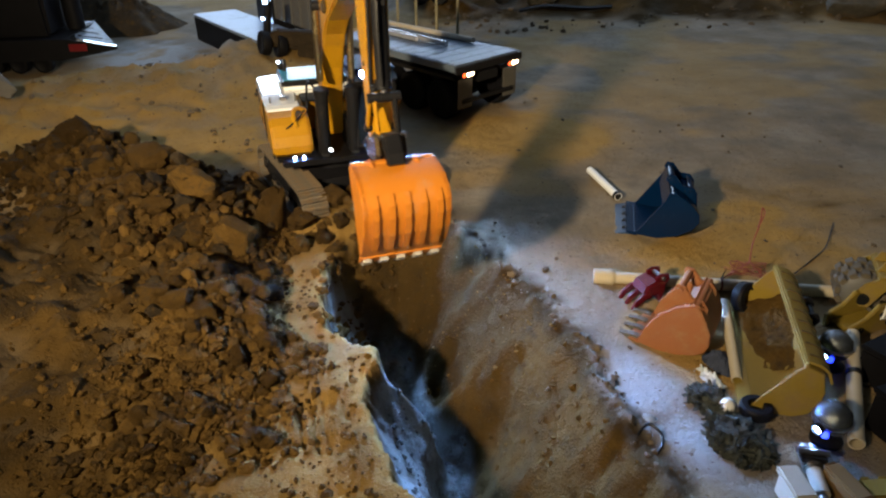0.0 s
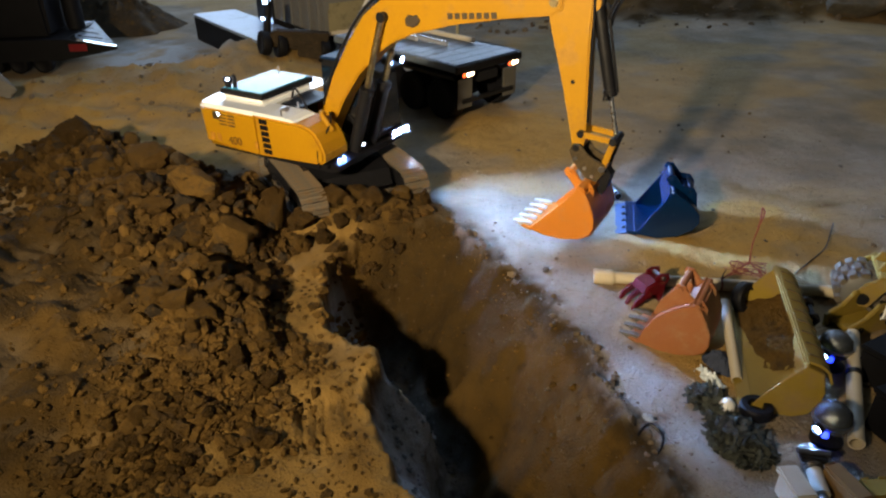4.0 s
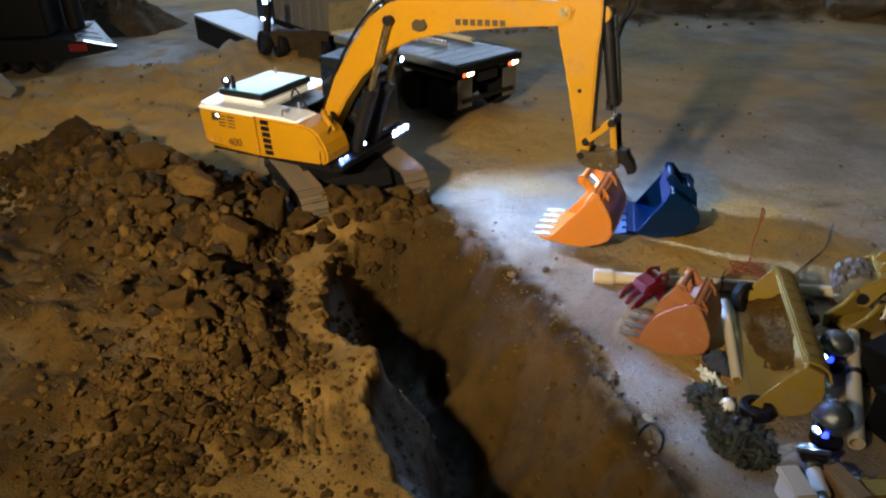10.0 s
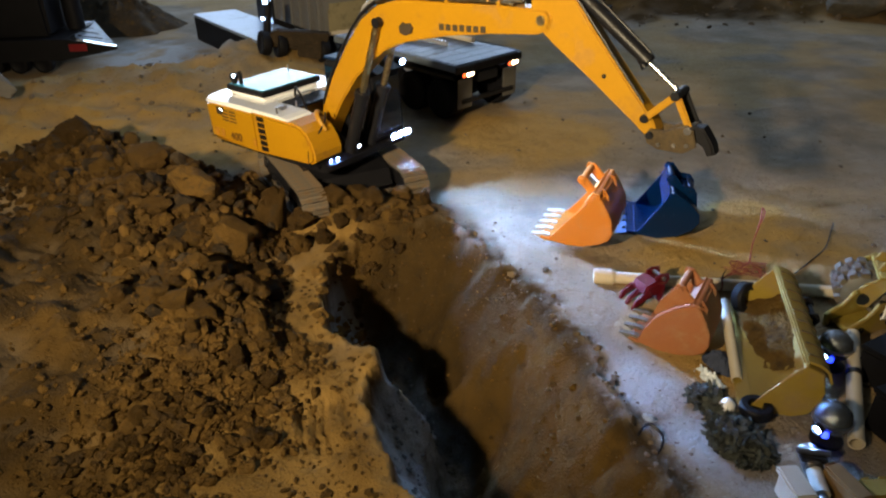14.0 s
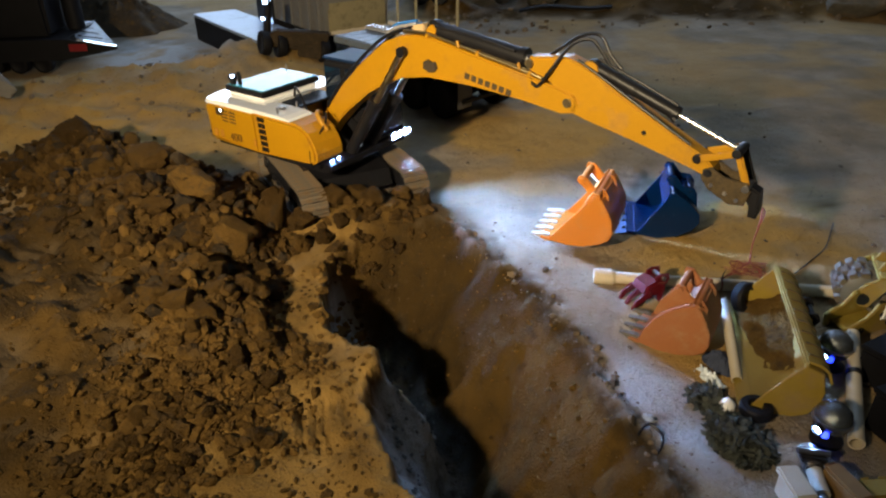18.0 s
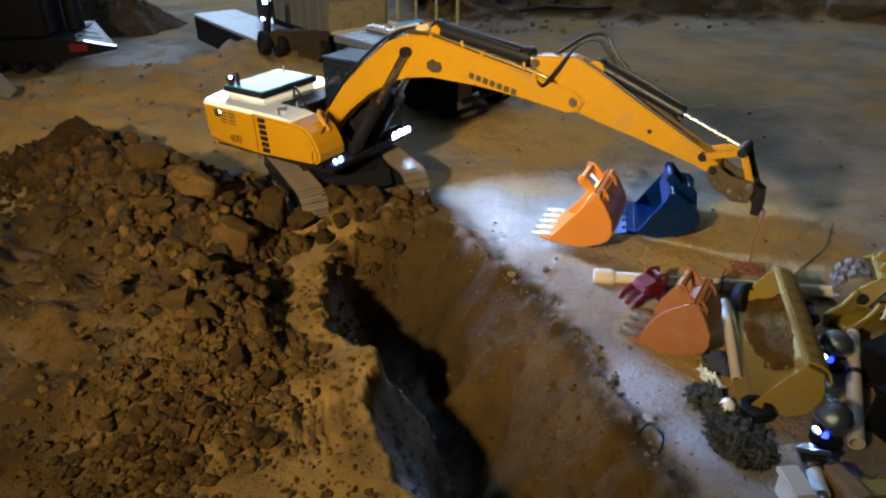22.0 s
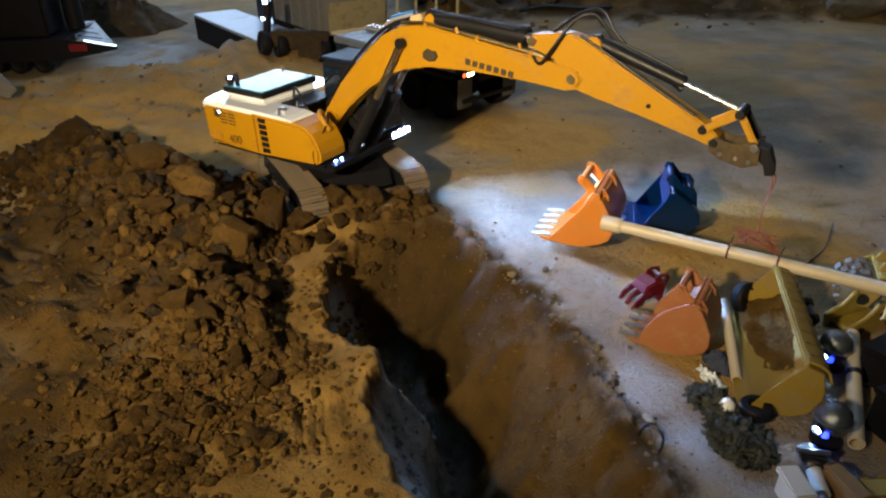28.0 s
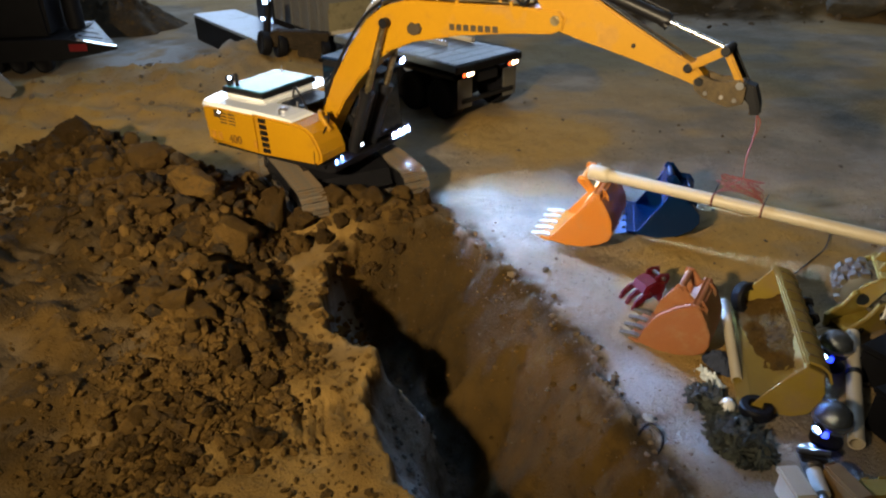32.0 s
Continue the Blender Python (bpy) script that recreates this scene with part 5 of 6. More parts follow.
crate("tool_box", "small cream painted box standing on the ground", "box", (0.24, 0.50, 0.36), at(5.86, -11.95, 0, 0, 0, -6), CARD)
crate("timber_block", "short orange-brown wooden block", "block", (0.28, 0.66, 0.34), at(6.66, -11.98, 0, 0, 0, 6), material("stained_wood", (0.20, 0.115, 0.035), 0.7, var=0.2, scale=2, fine=18, bump=0.2), lid=False)
crate("timber_block", "mustard yellow painted block lying on earth", "block", (0.5, 0.34, 0.26), at(7.10, -12.10, 0, 0, 0, -6), MUSTARD, lid=False)
# two black boxes added where deep shade lies at the yard's right
crate("shade_box", "black plastic case behind the pipes", "case", (1.3, 1.1, 0.62), at(9.35, -9.95, 0, 0, 0, 20), FLAT_BLACK)
crate("shade_box", "black plastic case at the edge of the yard", "case", (1.1, 1.2, 0.70), at(8.55, -11.25, 0, 0, 0, 10), FLAT_BLACK)


def hydraulic_tool():
    """A small steel breaker: cylinder, bracket and chisel."""
    h = thing("hydraulic_breaker", "small worn steel breaker with a pale sleeve", "attachment", at(6.30, -11.98, 0.14, 0, 0, 70))
    part("sleeve", rod((-0.05, 0, 0), (0.42, 0, 0.02), 0.11, 18, bevel=0.02), CARD, h, smooth=True)
    part("body", rod((0.42, 0, 0.02), (0.86, 0, 0.03), 0.14, 18, bevel=0.03), STEEL, h, smooth=True)
    part("chisel", rod((-0.45, 0, -0.02), (-0.05, 0, 0), 0.05, 12, r2=0.07), STEEL, h, smooth=True)
    part("bracket", box((0.26, 0.36, 0.10), (0.60, 0, 0.14), 0.02), BLACK, h)
    part("bracket_pin", rod((0.60, -0.22, 0.20), (0.60, 0.22, 0.20), 0.05, 10), STEEL, h, smooth=True)


hydraulic_tool()


def crumpled(name, label, category, x, y, rx, ry, h, mat, seed, turn=0):
    """A crumpled heap of cloth: a folded sheet with its hem on the ground."""
    b = bmesh.new()
    bmesh.ops.create_grid(b, x_segments=34, y_segments=30, size=1.0)
    for v in b.verts:
        p = v.co.copy()
        r = min(1.0, math.hypot(p.x, p.y))
        edge = 1 - r ** 2.2
        fold = noise.fractal(Vector((p.x * 2.2, p.y * 2.2, seed)), 0.8, 2.1, 5)
        crease = abs(noise.noise(Vector((p.x * 4.5, p.y * 4.5, seed + 7))))
        w = 1 + 0.18 * noise.noise(Vector((math.atan2(p.y, p.x) * 1.5, seed, 0)))
        v.co = Vector((p.x * rx * w + 0.1 * fold, p.y * ry * w + 0.1 * crease, max(0.012, h * edge * (0.45 + 0.5 * fold + 0.7 * crease))))
    bmesh.ops.solidify(b, geom=b.faces[:], thickness=0.012)
    ob = part(name, b, mat, None, label, smooth=True, m=at(x, y, soil(x, y) - 0.01, 0, 0, turn))
    return tagged(ob, label, category)


def net_bundle(label, x, y, rx, ry, h, count, seed):
    """A heap of camouflage netting: torn cloth scraps lying over one another."""
    gen = random.Random(seed)
    b = bmesh.new()
    for i in range(count):
        a, d = gen.uniform(0, 6.28), gen.random() ** 0.6
        px, py = rx * d * math.cos(a), ry * d * math.sin(a)
        lift = h * (1 - d * d) * gen.uniform(0.2, 1.0) + 0.02
        m = Matrix.Translation((px, py, lift)) @ Euler((gen.gauss(0, 0.6), gen.gauss(0, 0.6), gen.uniform(0, 6.28))).to_matrix().to_4x4()
        w, l = gen.uniform(0.03, 0.07), gen.uniform(0.07, 0.17)
        ring = [m @ Vector(p) for p in ((-l, -w * 0.6, 0), (-l * 0.2, -w, 0.02), (l, -w * 0.4, 0), (l * 0.7, w * 0.7, 0.015), (-l * 0.1, w, -0.015), (-l * 0.9, w * 0.5, 0))]
        b.faces.new([b.verts.new(p) for p in ring])
    bmesh.ops.solidify(b, geom=b.faces[:], thickness=0.008)
    net = thing("camouflage_net", label, "net", at(x, y, soil(x, y) - 0.01))
    part("torn_cloth", b, NET, net, kind="stuff")
    lump = bmesh.new()
    bmesh.ops.create_icosphere(lump, subdivisions=3, radius=1.0)
    for v in lump.verts:
        v.co = Vector((v.co.x * rx * 0.8, v.co.y * ry * 0.8, max(v.co.z, -0.05) * h * 0.7)) * (1 + 0.3 * noise.noise(v.co * 3 + Vector((seed, 0, 0))))
    part("folded_core", lump, NET, net, smooth=True)


NET = material("net_cloth", (0.095, 0.105, 0.088), 0.85, var=0.6, scale=3, fine=16, bump=0.5, island=0.9)
net_bundle("crumpled grey-green camouflage net bundle on the ground", 5.84, -10.68, 0.48, 0.62, 0.26, 400, 2)
net_bundle("small trailing piece of grey-green camouflage net", 5.80, -9.80, 0.30, 0.46, 0.16, 130, 33)
crumpled("rag", "pale blue-grey crumpled foil rag", "rag", 6.10, -9.25, 0.11, 0.30, 0.18, material("foil_rag", (0.62, 0.70, 0.78), 0.3, 0.0, var=0.2, scale=5, bump=0.3), 8, 12)
# dark heap added to paint the shaded back of the orange bucket
crumpled("rag", "dark blue folded rag beside a bucket", "rag", 6.52, -8.95, 0.30, 0.40, 0.30, material("bucket_back_shade", (0.03, 0.04, 0.075), 0.8, var=0.3, scale=4, bump=0.4), 14, 10)
# thin sheet added for a bluish gleam of light on the ground
crumpled("rag", "crumpled clear plastic film lying on grey dust", "film", 4.60, -9.98, 0.13, 0.10, 0.05, material("plastic_film", (0.40, 0.45, 0.48), 0.18, var=0.2, scale=4, bump=0.4), 21, 0)


def ball(x, y, r, mat, label):
    b = bmesh.new()
    bmesh.ops.create_icosphere(b, subdivisions=3, radius=r)
    for v in b.verts:
        v.co *= 1 + 0.05 * noise.noise(v.co * 6)
    t = thing("float_ball", label, "ball", at(x, y, soil(x, y) + r * 0.9))
    part("shell", b, mat, t, smooth=True)
    part("nipple", rod((0, 0, r * 0.9), (0, 0, r * 1.15), r * 0.2, 10), mat, t)


ball(5.98, -10.02, 0.13, WHITE, "small white plastic ball on the ground")


def tyre_at(name, label, x, y, r, w, rx, rz, z=0):
    t = thing(name, label, "tyre", at(x, y, z, rx, 0, rz))
    part("tyre", lathe([(0.55 * r, -w / 2), (0.9 * r, -w / 2), (r, -0.32 * w), (r, 0.32 * w), (0.9 * r, w / 2), (0.55 * r, w / 2), (0.5 * r, 0.3 * w), (0.5 * r, -0.3 * w), (0.55 * r, -w / 2)], 28), FLAT_BLACK, t, smooth=True)
    part("rim", lathe([(0.52 * r, -0.28 * w), (0.4 * r, -0.1 * w), (0.15 * r, -0.05 * w), (0.0, -0.05 * w)], 24), BLACK, t, smooth=True)


tyre_at("rubber_wheel", "black rubber model tyre lying on its side", 6.36, -10.22, 0.26, 0.2, 0, 0, 0.13)
tyre_at("rubber_wheel", "black rubber tyre leaning behind the bucket", 7.75, -7.45, 0.32, 0.24, 70, 20, 0.34)


def wire(name, label, pts, r, mat):
    ob = part(name, hose(pts, r, 6), mat, None, label, smooth=True)
    return tagged(ob, label, "cable")


wire("cable", "thin black cable loop lying at the trench edge", [(4.30, -10.35, 0.02), (4.52, -10.22, 0.10), (4.66, -10.42, 0.05), (4.58, -10.62, 0.02), (4.42, -10.78, 0.0)], 0.025, BLACK)
wire("cable", "thin dark cable trailing over dusty ground", [(9.6, -6.35, 0.05), (10.3, -5.9, 0.05), (11.0, -5.4, 0.04), (11.6, -4.75, 0.05), (12.0, -4.3, 0.04)], 0.015, BLACK)


# ---- vehicles behind ----
def wheel(parent, x, y, r, w):
    turn = Matrix.Translation((x, y, r)) @ Euler((radians(90), 0, 0)).to_matrix().to_4x4()
    hub = part("wheel", lathe([(0.0, -0.30 * w), (0.18 * r, -0.36 * w), (0.52 * r, -0.30 * w), (0.56 * r, -0.38 * w), (0.56 * r, 0.38 * w), (0.52 * r, 0.30 * w), (0.18 * r, 0.36 * w), (0.0, 0.30 * w)], 20, m=turn), RIM, parent, "worn steel wheel", smooth=True)
    part("tyre", lathe([(0.57 * r, -0.42 * w), (0.72 * r, -0.5 * w), (0.94 * r, -0.48 * w), (r, -0.36 * w), (r, 0.36 * w), (0.94 * r, 0.48 * w), (0.72 * r, 0.5 * w), (0.57 * r, 0.42 * w)], 28, m=turn), FLAT_BLACK, hub, smooth=True)


def tail_cluster(parent, x, y, z):
    base = part("tail_light", box((0.06, 0.66, 0.18), (x, y, z), 0.02), BLACK, parent)
    for i, (mat, r) in enumerate(((TAIL_RED, 0.062), (TAIL_AMBER, 0.078), (TAIL_AMBER, 0.058))):
        yy = y + (-0.22 + 0.2 * i) * -1
        part("lens", rod((x - 0.02, yy, z), (x - 0.055, yy, z), r, 14, bevel=0.012), mat, base, smooth=True)


def flatbed():
    t = thing("flatbed_trailer", "grey flatbed trailer with lit tail lights carrying long poles", "trailer", at(5.51, 5.72, 0, 0, 0, 124.5))
    W, L, H = 3.19, 6.73, 2.0
    part("chassis", box((L, 1.0, 0.34), (L / 2, 0, 1.42), 0.03), BLACK, t)
    bed = part("bed", box((L, W, 0.16), (L / 2, 0, H - 0.10), 0.03), DECK, t, "worn steel load bed")
    for i in range(12):
        part("deck_plate", box((L / 12 - 0.03, W - 0.16, 0.025), (L / 24 + i * L / 12, 0, H - 0.008), 0.006), DECK, bed)
    for y in (-W / 2 - 0.03, W / 2 + 0.03):
        part("side_rail", box((L, 0.06, 0.24), (L / 2, y, H - 0.12), 0.02), DECK, bed)
    part("rear_beam", box((0.10, W + 0.10, 0.26), (-0.05, 0, H - 0.16), 0.02), BLACK, t)
    part("bumper", box((0.14, 2.6, 0.16), (0.0, 0, 0.72), 0.03), BLACK, t)
    for y in (-1.14, 1.14):
        tail_cluster(t, -0.13, y, 1.67)
        part("mud_flap", box((0.04, 0.70, 1.02), (0.02, y, 0.98), 0.01), material("mud_flap_plate", (0.10, 0.095, 0.085), 0.5, var=0.2, scale=2, bump=0.1), t, "worn grey mud flap")
        for x in (0.80, 2.30, 3.80):
            wheel(t, x, y * 1.11, 0.70, 0.66)
        part("mudguard", prism([(0.15, 1.44), (0.3, 1.56), (4.6, 1.56), (4.75, 1.44)], y - 0.36, y + 0.36, 0.02), BLACK, t)
    part("tool_locker", box((1.4, 0.5, 0.5), (5.6, 1.25, 1.2), 0.04), BLACK, t)
    part("fuel_tank", rod((4.9, -1.2, 1.2), (6.3, -1.2, 1.2), 0.30, 20, bevel=0.04), STEEL, t, smooth=True)
    for i, x in enumerate((3.1, 4.27, 5.46, 6.6)):
        part("stake", rod((x, -W / 2 + 0.02, H - 0.05), (x, -W / 2 + 0.02, H + 2.4), 0.06, 12, bevel=0.01), TAILGATE, t, "dull grey upright stake", smooth=True)
    part("drawbar", prism([(L + 0.02, 1.20), (L + 1.2, 0.90), (L + 1.2, 1.08), (L + 0.02, 1.50)], -0.2, 0.2, 0.02), BLACK, t)
    return t


flatbed()


def on_truck(x, y, z):
    return (pose(0, 0, 0, 0, 0, 124.5) @ Vector((x, y, z))) + Vector((5.51, 5.72, 0))


plain_pipe("alloy_pole", "bright aluminium pole lying on the flatbed", on_truck(2.18, -0.1, 2.11), on_truck(6.6, -0.18, 2.11), 0.09, ALU)
plain_pipe("alloy_pole", "bright aluminium pole lying on the flatbed", on_truck(3.55, 0.14, 2.11), on_truck(6.62, 0.05, 2.11), 0.09, ALU)
plain_pipe("alloy_pole", "dull cream pole lying on the flatbed", on_truck(1.9, -1.2, 2.115), on_truck(6.6, -1.1, 2.115), 0.10, CARD)




def tipper():
    t = thing("tipper_truck", "grey tipper truck with a ribbed steel body", "truck", at(1.45, 14.5, 0, 0, 0, 117) @ Matrix.Diagonal((0.9, 1.16, 1.0, 1)))
    part("chassis", box((8.4, 1.0, 0.36), (4.2, 0, 0.86), 0.03), BLACK, t)
    b = prism([(0.0, 1.25), (5.6, 1.25), (5.75, 2.9), (-0.25, 2.9)], -1.4, 1.4, 0.05)
    body = part("tipping_body", b, GREY, t, "grey steel tipping body")
    for i in range(6):
        for y in (-1.44, 1.44):
            part("rib", box((0.12, 0.08, 1.55), (0.4 + i * 1.0, y, 2.08), 0.02), GREY, body)
    part("tailgate", box((0.10, 2.5, 1.35), (-0.16, 0, 2.1), 0.04), TAILGATE, body, "pale tailgate")
    part("tailgate_rail", box((0.12, 2.6, 0.16), (-0.17, 0, 1.38), 0.03), CARD, body)
    for i in range(4):
        part("marker_lamp", rod((-0.22, -0.9 + 0.6 * i, 1.40), (-0.27, -0.9 + 0.6 * i, 1.40), 0.10, 14, bevel=0.02), CARD, body, smooth=True)
    for y in (-1.1, 1.1):
        for x in (0.9, 2.1, 6.9):
            wheel(t, x, y, 0.55, 0.60)
        part("mudguard", prism([(0.2, 1.0), (0.4, 1.18), (2.6, 1.18), (2.8, 1.0), (2.8, 0.95), (0.2, 0.95)], y - 0.34, y + 0.34, 0.02), BLACK, t)
    cab_ = part("cab", prism([(6.0, 0.6), (8.2, 0.6), (8.3, 1.6), (8.0, 2.9), (6.0, 2.95)], -1.35, 1.35, 0.08), BLACK, t)
    for y in (-1.5, 1.5):
        part("mirror", box((0.12, 0.26, 0.5), (7.9, y, 2.2), 0.04), BLACK, cab_)
    for y, z in ((1.42, 1.0), (1.42, 1.9), (1.42, 2.5)):
        part("side_marker", rod((6.8, y - 0.05, z), (6.8, y + 0.05, z), 0.10, 12), BEAM_SMALL, cab_)


tipper()


def low_loader(name, label, m, length, width, height, deck=None):
    """A low loader trailer: deck, beams, wheels and ramps."""
    t = thing(name, label, "trailer", m)
    part("deck", box((length, width, 0.14), (length / 2, 0, height), 0.03), deck or FLAT_BLACK, t, "dull steel deck")
    for y in (-width / 2 + 0.1, width / 2 - 0.1):
        part("side_beam", box((length, 0.16, height - 0.10), (length / 2, y, height / 2 - 0.02), 0.03), FLAT_BLACK, t)
    part("cross_beam", box((0.2, width - 0.4, 0.36), (0.2, 0, height - 0.26), 0.02), BLACK, t)
    for x in (length * 0.45, length * 0.45 + 1.05, length * 0.45 + 2.1):
        for y in (-width / 2 + 0.35, width / 2 - 0.35):
            wheel(t, x, y, 0.36, 0.44)
    return t


low_loader("low_loader", "blue-grey low loader trailer with an empty deck", at(-1.71, 15.04, -0.45, 0, 0, 117.5), 8.8, 2.34, 1.3, deck=PLATE)


def tail_trailer():
    """A dark low loader with a sloping tail, its top plates lit from behind."""
    t = thing("low_loader", "dark low loader trailer with a sloping tail and red marker", "trailer", at(-9.4, 19.35, -0.70, 0, 0, 176))
    side = [(0.0, 1.08), (0.06, 1.20), (2.3, 1.58), (9.6, 1.58), (9.6, 0.55), (2.6, 0.62), (0.9, 0.90)]
    part("side_beam", prism(side, 2.14, 2.30, 0.03), FLAT_BLACK, t)
    part("side_beam", prism([(2.3, 1.58), (9.6, 1.58), (9.6, 0.55), (2.6, 0.62)], -2.3, -2.14, 0.03), FLAT_BLACK, t)
    part("deck", box((7.3, 4.28, 0.10), (5.95, 0, 1.50), 0.03), FLAT_BLACK, t, "dull black deck")
    b = bmesh.new()
    plan = ((0.06, 2.12, 1.17), (1.75, 2.12, 1.50), (3.7, -2.1, 1.60), (2.35, -2.1, 1.56))
    hi, lo = [b.verts.new(p) for p in plan], [b.verts.new((x, y, z - 0.07)) for x, y, z in plan]
    b.faces.new(hi), b.faces.new(lo[::-1])
    for i in range(4):
        b.faces.new((lo[i], lo[(i + 1) % 4], hi[(i + 1) % 4], hi[i]))
    part("tail_plate", b, DECK, t, "slanting blue-grey steel tail plate")
    # bright strip added for the light caught along the deck edge
    part("edge_strip", prism([(0.06, 1.185), (1.75, 1.515), (1.75, 1.545), (0.06, 1.215)], 2.08, 2.28, 0.008), ALU, t, "bright worn edge strip")
    for y, x0 in ((1.2, 0.75), (0.2, 1.25), (-0.8, 1.8)):
        part("tread_bar", box((1.1, 0.08, 0.03), (0, 0, 0), 0.01), FLAT_BLACK, t, m=at(x0 + 0.75, y, 1.44 + 0.045 * (1.2 - y), 0, -9, 0))
    part("cross_beam", box((0.2, 4.2, 0.3), (2.5, 0, 1.25), 0.02), BLACK, t)
    for x in (3.6, 4.7, 5.8):
        for y in (-1.85, 1.85):
            wheel(t, x, y, 0.42, 0.5)
    part("red_marker", box((0.8, 0.03, 0.34), (1.75, 2.31, 1.20), 0.02), material("red_reflector", (0.16, 0.006, 0.010), 0.35, var=0.1, bump=0), t)


tail_trailer()


def dolly_filler():
    """An added wheeled form that fills the dark area behind the tipper, with a lit marker post."""
    d = thing("dolly_filler", "dirty dark wheeled dolly standing on the bank behind the tipper", "dolly", at(-1.25, 13.35, 0.42, 0, 9, -4))
    part("axle", rod((-1.5, 0, 0.52), (1.3, 0, 0.52), 0.12, 16, bevel=0.02), FILLER_DARK, d, smooth=True)
    part("frame_beam", prism([(-1.25, 0.62), (1.25, 0.62), (1.25, 1.30), (-0.95, 1.16), (-1.25, 0.95)], -0.25, 0.35, 0.05), FILLER_DARK, d)
    part("side_plate", box((1.1, 0.10, 0.62), (0.55, -0.30, 0.50), 0.04), FILLER_DARK, d)
    for x in (-1.42, -0.75, 1.05):
        turn = Matrix.Translation((x, 0, 0.52)) @ Euler((0, radians(90), radians(24))).to_matrix().to_4x4()
        hub = part("wheel", lathe([(0.0, -0.10), (0.24, -0.12), (0.28, 0.0), (0.24, 0.12), (0.0, 0.10)], 20, m=turn), FILLER_DARK, d, smooth=True)
        part("tyre", lathe([(0.28, -0.16), (0.36, -0.20), (0.49, -0.19), (0.52, -0.13), (0.52, 0.13), (0.49, 0.19), (0.36, 0.20), (0.28, 0.16)], 26, m=turn), FLAT_BLACK, hub, smooth=True)
    part("marker_post", rod((-1.35, 0.1, 0.9), (-1.35, 0.1, 2.25), 0.16, 12, bevel=0.03), FLAT_BLACK, d, smooth=True)
    for z, x in ((1.55, -1.52), (2.2, -1.42)):
        part("marker_lamp", rod((x, -0.06, z), (x, -0.12, z), 0.05, 12, bevel=0.01), BEAM_SMALL, d, "small lit marker lamp", smooth=True)


def parked_truck():
    """A dark truck standing beyond the flatbed, a blue panel on its side."""
    t = thing("parked_truck", "dark parked truck with a blue side panel beyond the trailer", "truck", at(8.3, 25.4, soil(8.3, 25.4) - 0.1, 0, 0, -11))
    part("chassis", box((6.4, 1.4, 0.4), (0, 0, 0.95), 0.04), FLAT_BLACK, t)
    body = part("body", prism([(-3.1, 1.15), (1.5, 1.15), (1.6, 3.4), (-3.2, 3.4)], -1.3, 1.3, 0.08), FLAT_BLACK, t)
    for x in (-2.6, -1.6, -0.6, 0.4):
        part("post", box((0.12, 0.06, 2.1), (x, -1.335, 2.25), 0.02), BLACK, body)
    part("side_panel", box((0.70, 0.05, 0.60), (0.95, -1.33, 1.72), 0.02), BLUE_PANEL, body, "dark blue side panel")
    part("cab", prism([(1.7, 0.7), (3.2, 0.7), (3.3, 1.9), (3.0, 3.1), (1.7, 3.2)], -1.25, 1.25, 0.08), FLAT_BLACK, t)
    for y in (-1.05, 1.05):
        for x in (-2.4, -1.3, 2.4):
            wheel(t, x, y, 0.52, 0.5)


BLUE_PANEL = material("dull_blue_panel", (0.012, 0.035, 0.12), 0.5, var=0.3, scale=2, bump=0.1)
parked_truck()


FILLER_DARK = material("filler_dark_brown", (0.030, 0.022, 0.014), 0.85, var=0.4, scale=2.5, bump=0.4, dirt=(0.06, 0.042, 0.024), dirt_amount=0.35, spec=0.15)
dolly_filler()


def far_mound():
    """A dark mound of earth beyond the trailers."""
    b = bmesh.new()
    bmesh.ops.create_grid(b, x_segments=44, y_segments=30, size=1.0)
    for v in b.verts:
        x, y = v.co.x, v.co.y
        d = math.sqrt(x * x + y * y) * (1 + 0.25 * noise.noise(Vector((x * 2, y * 2, 7))))
        h = 2.3 * max(0.0, 1 - d) ** 0.8 * (1 + 0.5 * noise.fractal(Vector((x * 3, y * 3, 1)), 0.8, 2.0, 5)) - 0.25
        wx, wy = -12.6 + 4.6 * x, 28.0 + 3.4 * y
        v.co = Vector((wx, wy, soil(wx, wy) + h))
    m_ = part("soil_mound", b, DULL_CLOD, None, smooth=True)
    tagged(m_, "dark brown mound of earth beyond the trailers", "soil heap")


far_mound()


def dark_load():
    c = thing("generator_housing", "black boxy machine housing standing on a trailer", "machine", at(-14.3, 19.6, 0.862, 0, 0, 176))
    part("housing", box((3.6, 3.0, 2.2), (0, 0, 1.12), 0.15), FLAT_BLACK, c)
    part("exhaust_pipe", rod((-2.3, -0.4, 0.02), (-2.3, -0.4, 2.4), 0.42, 18, bevel=0.05), FLAT_BLACK, c, smooth=True)
    part("top_cover", box((3.2, 2.6, 0.16), (0, 0, 2.30), 0.05), FLAT_BLACK, c)


dark_load()


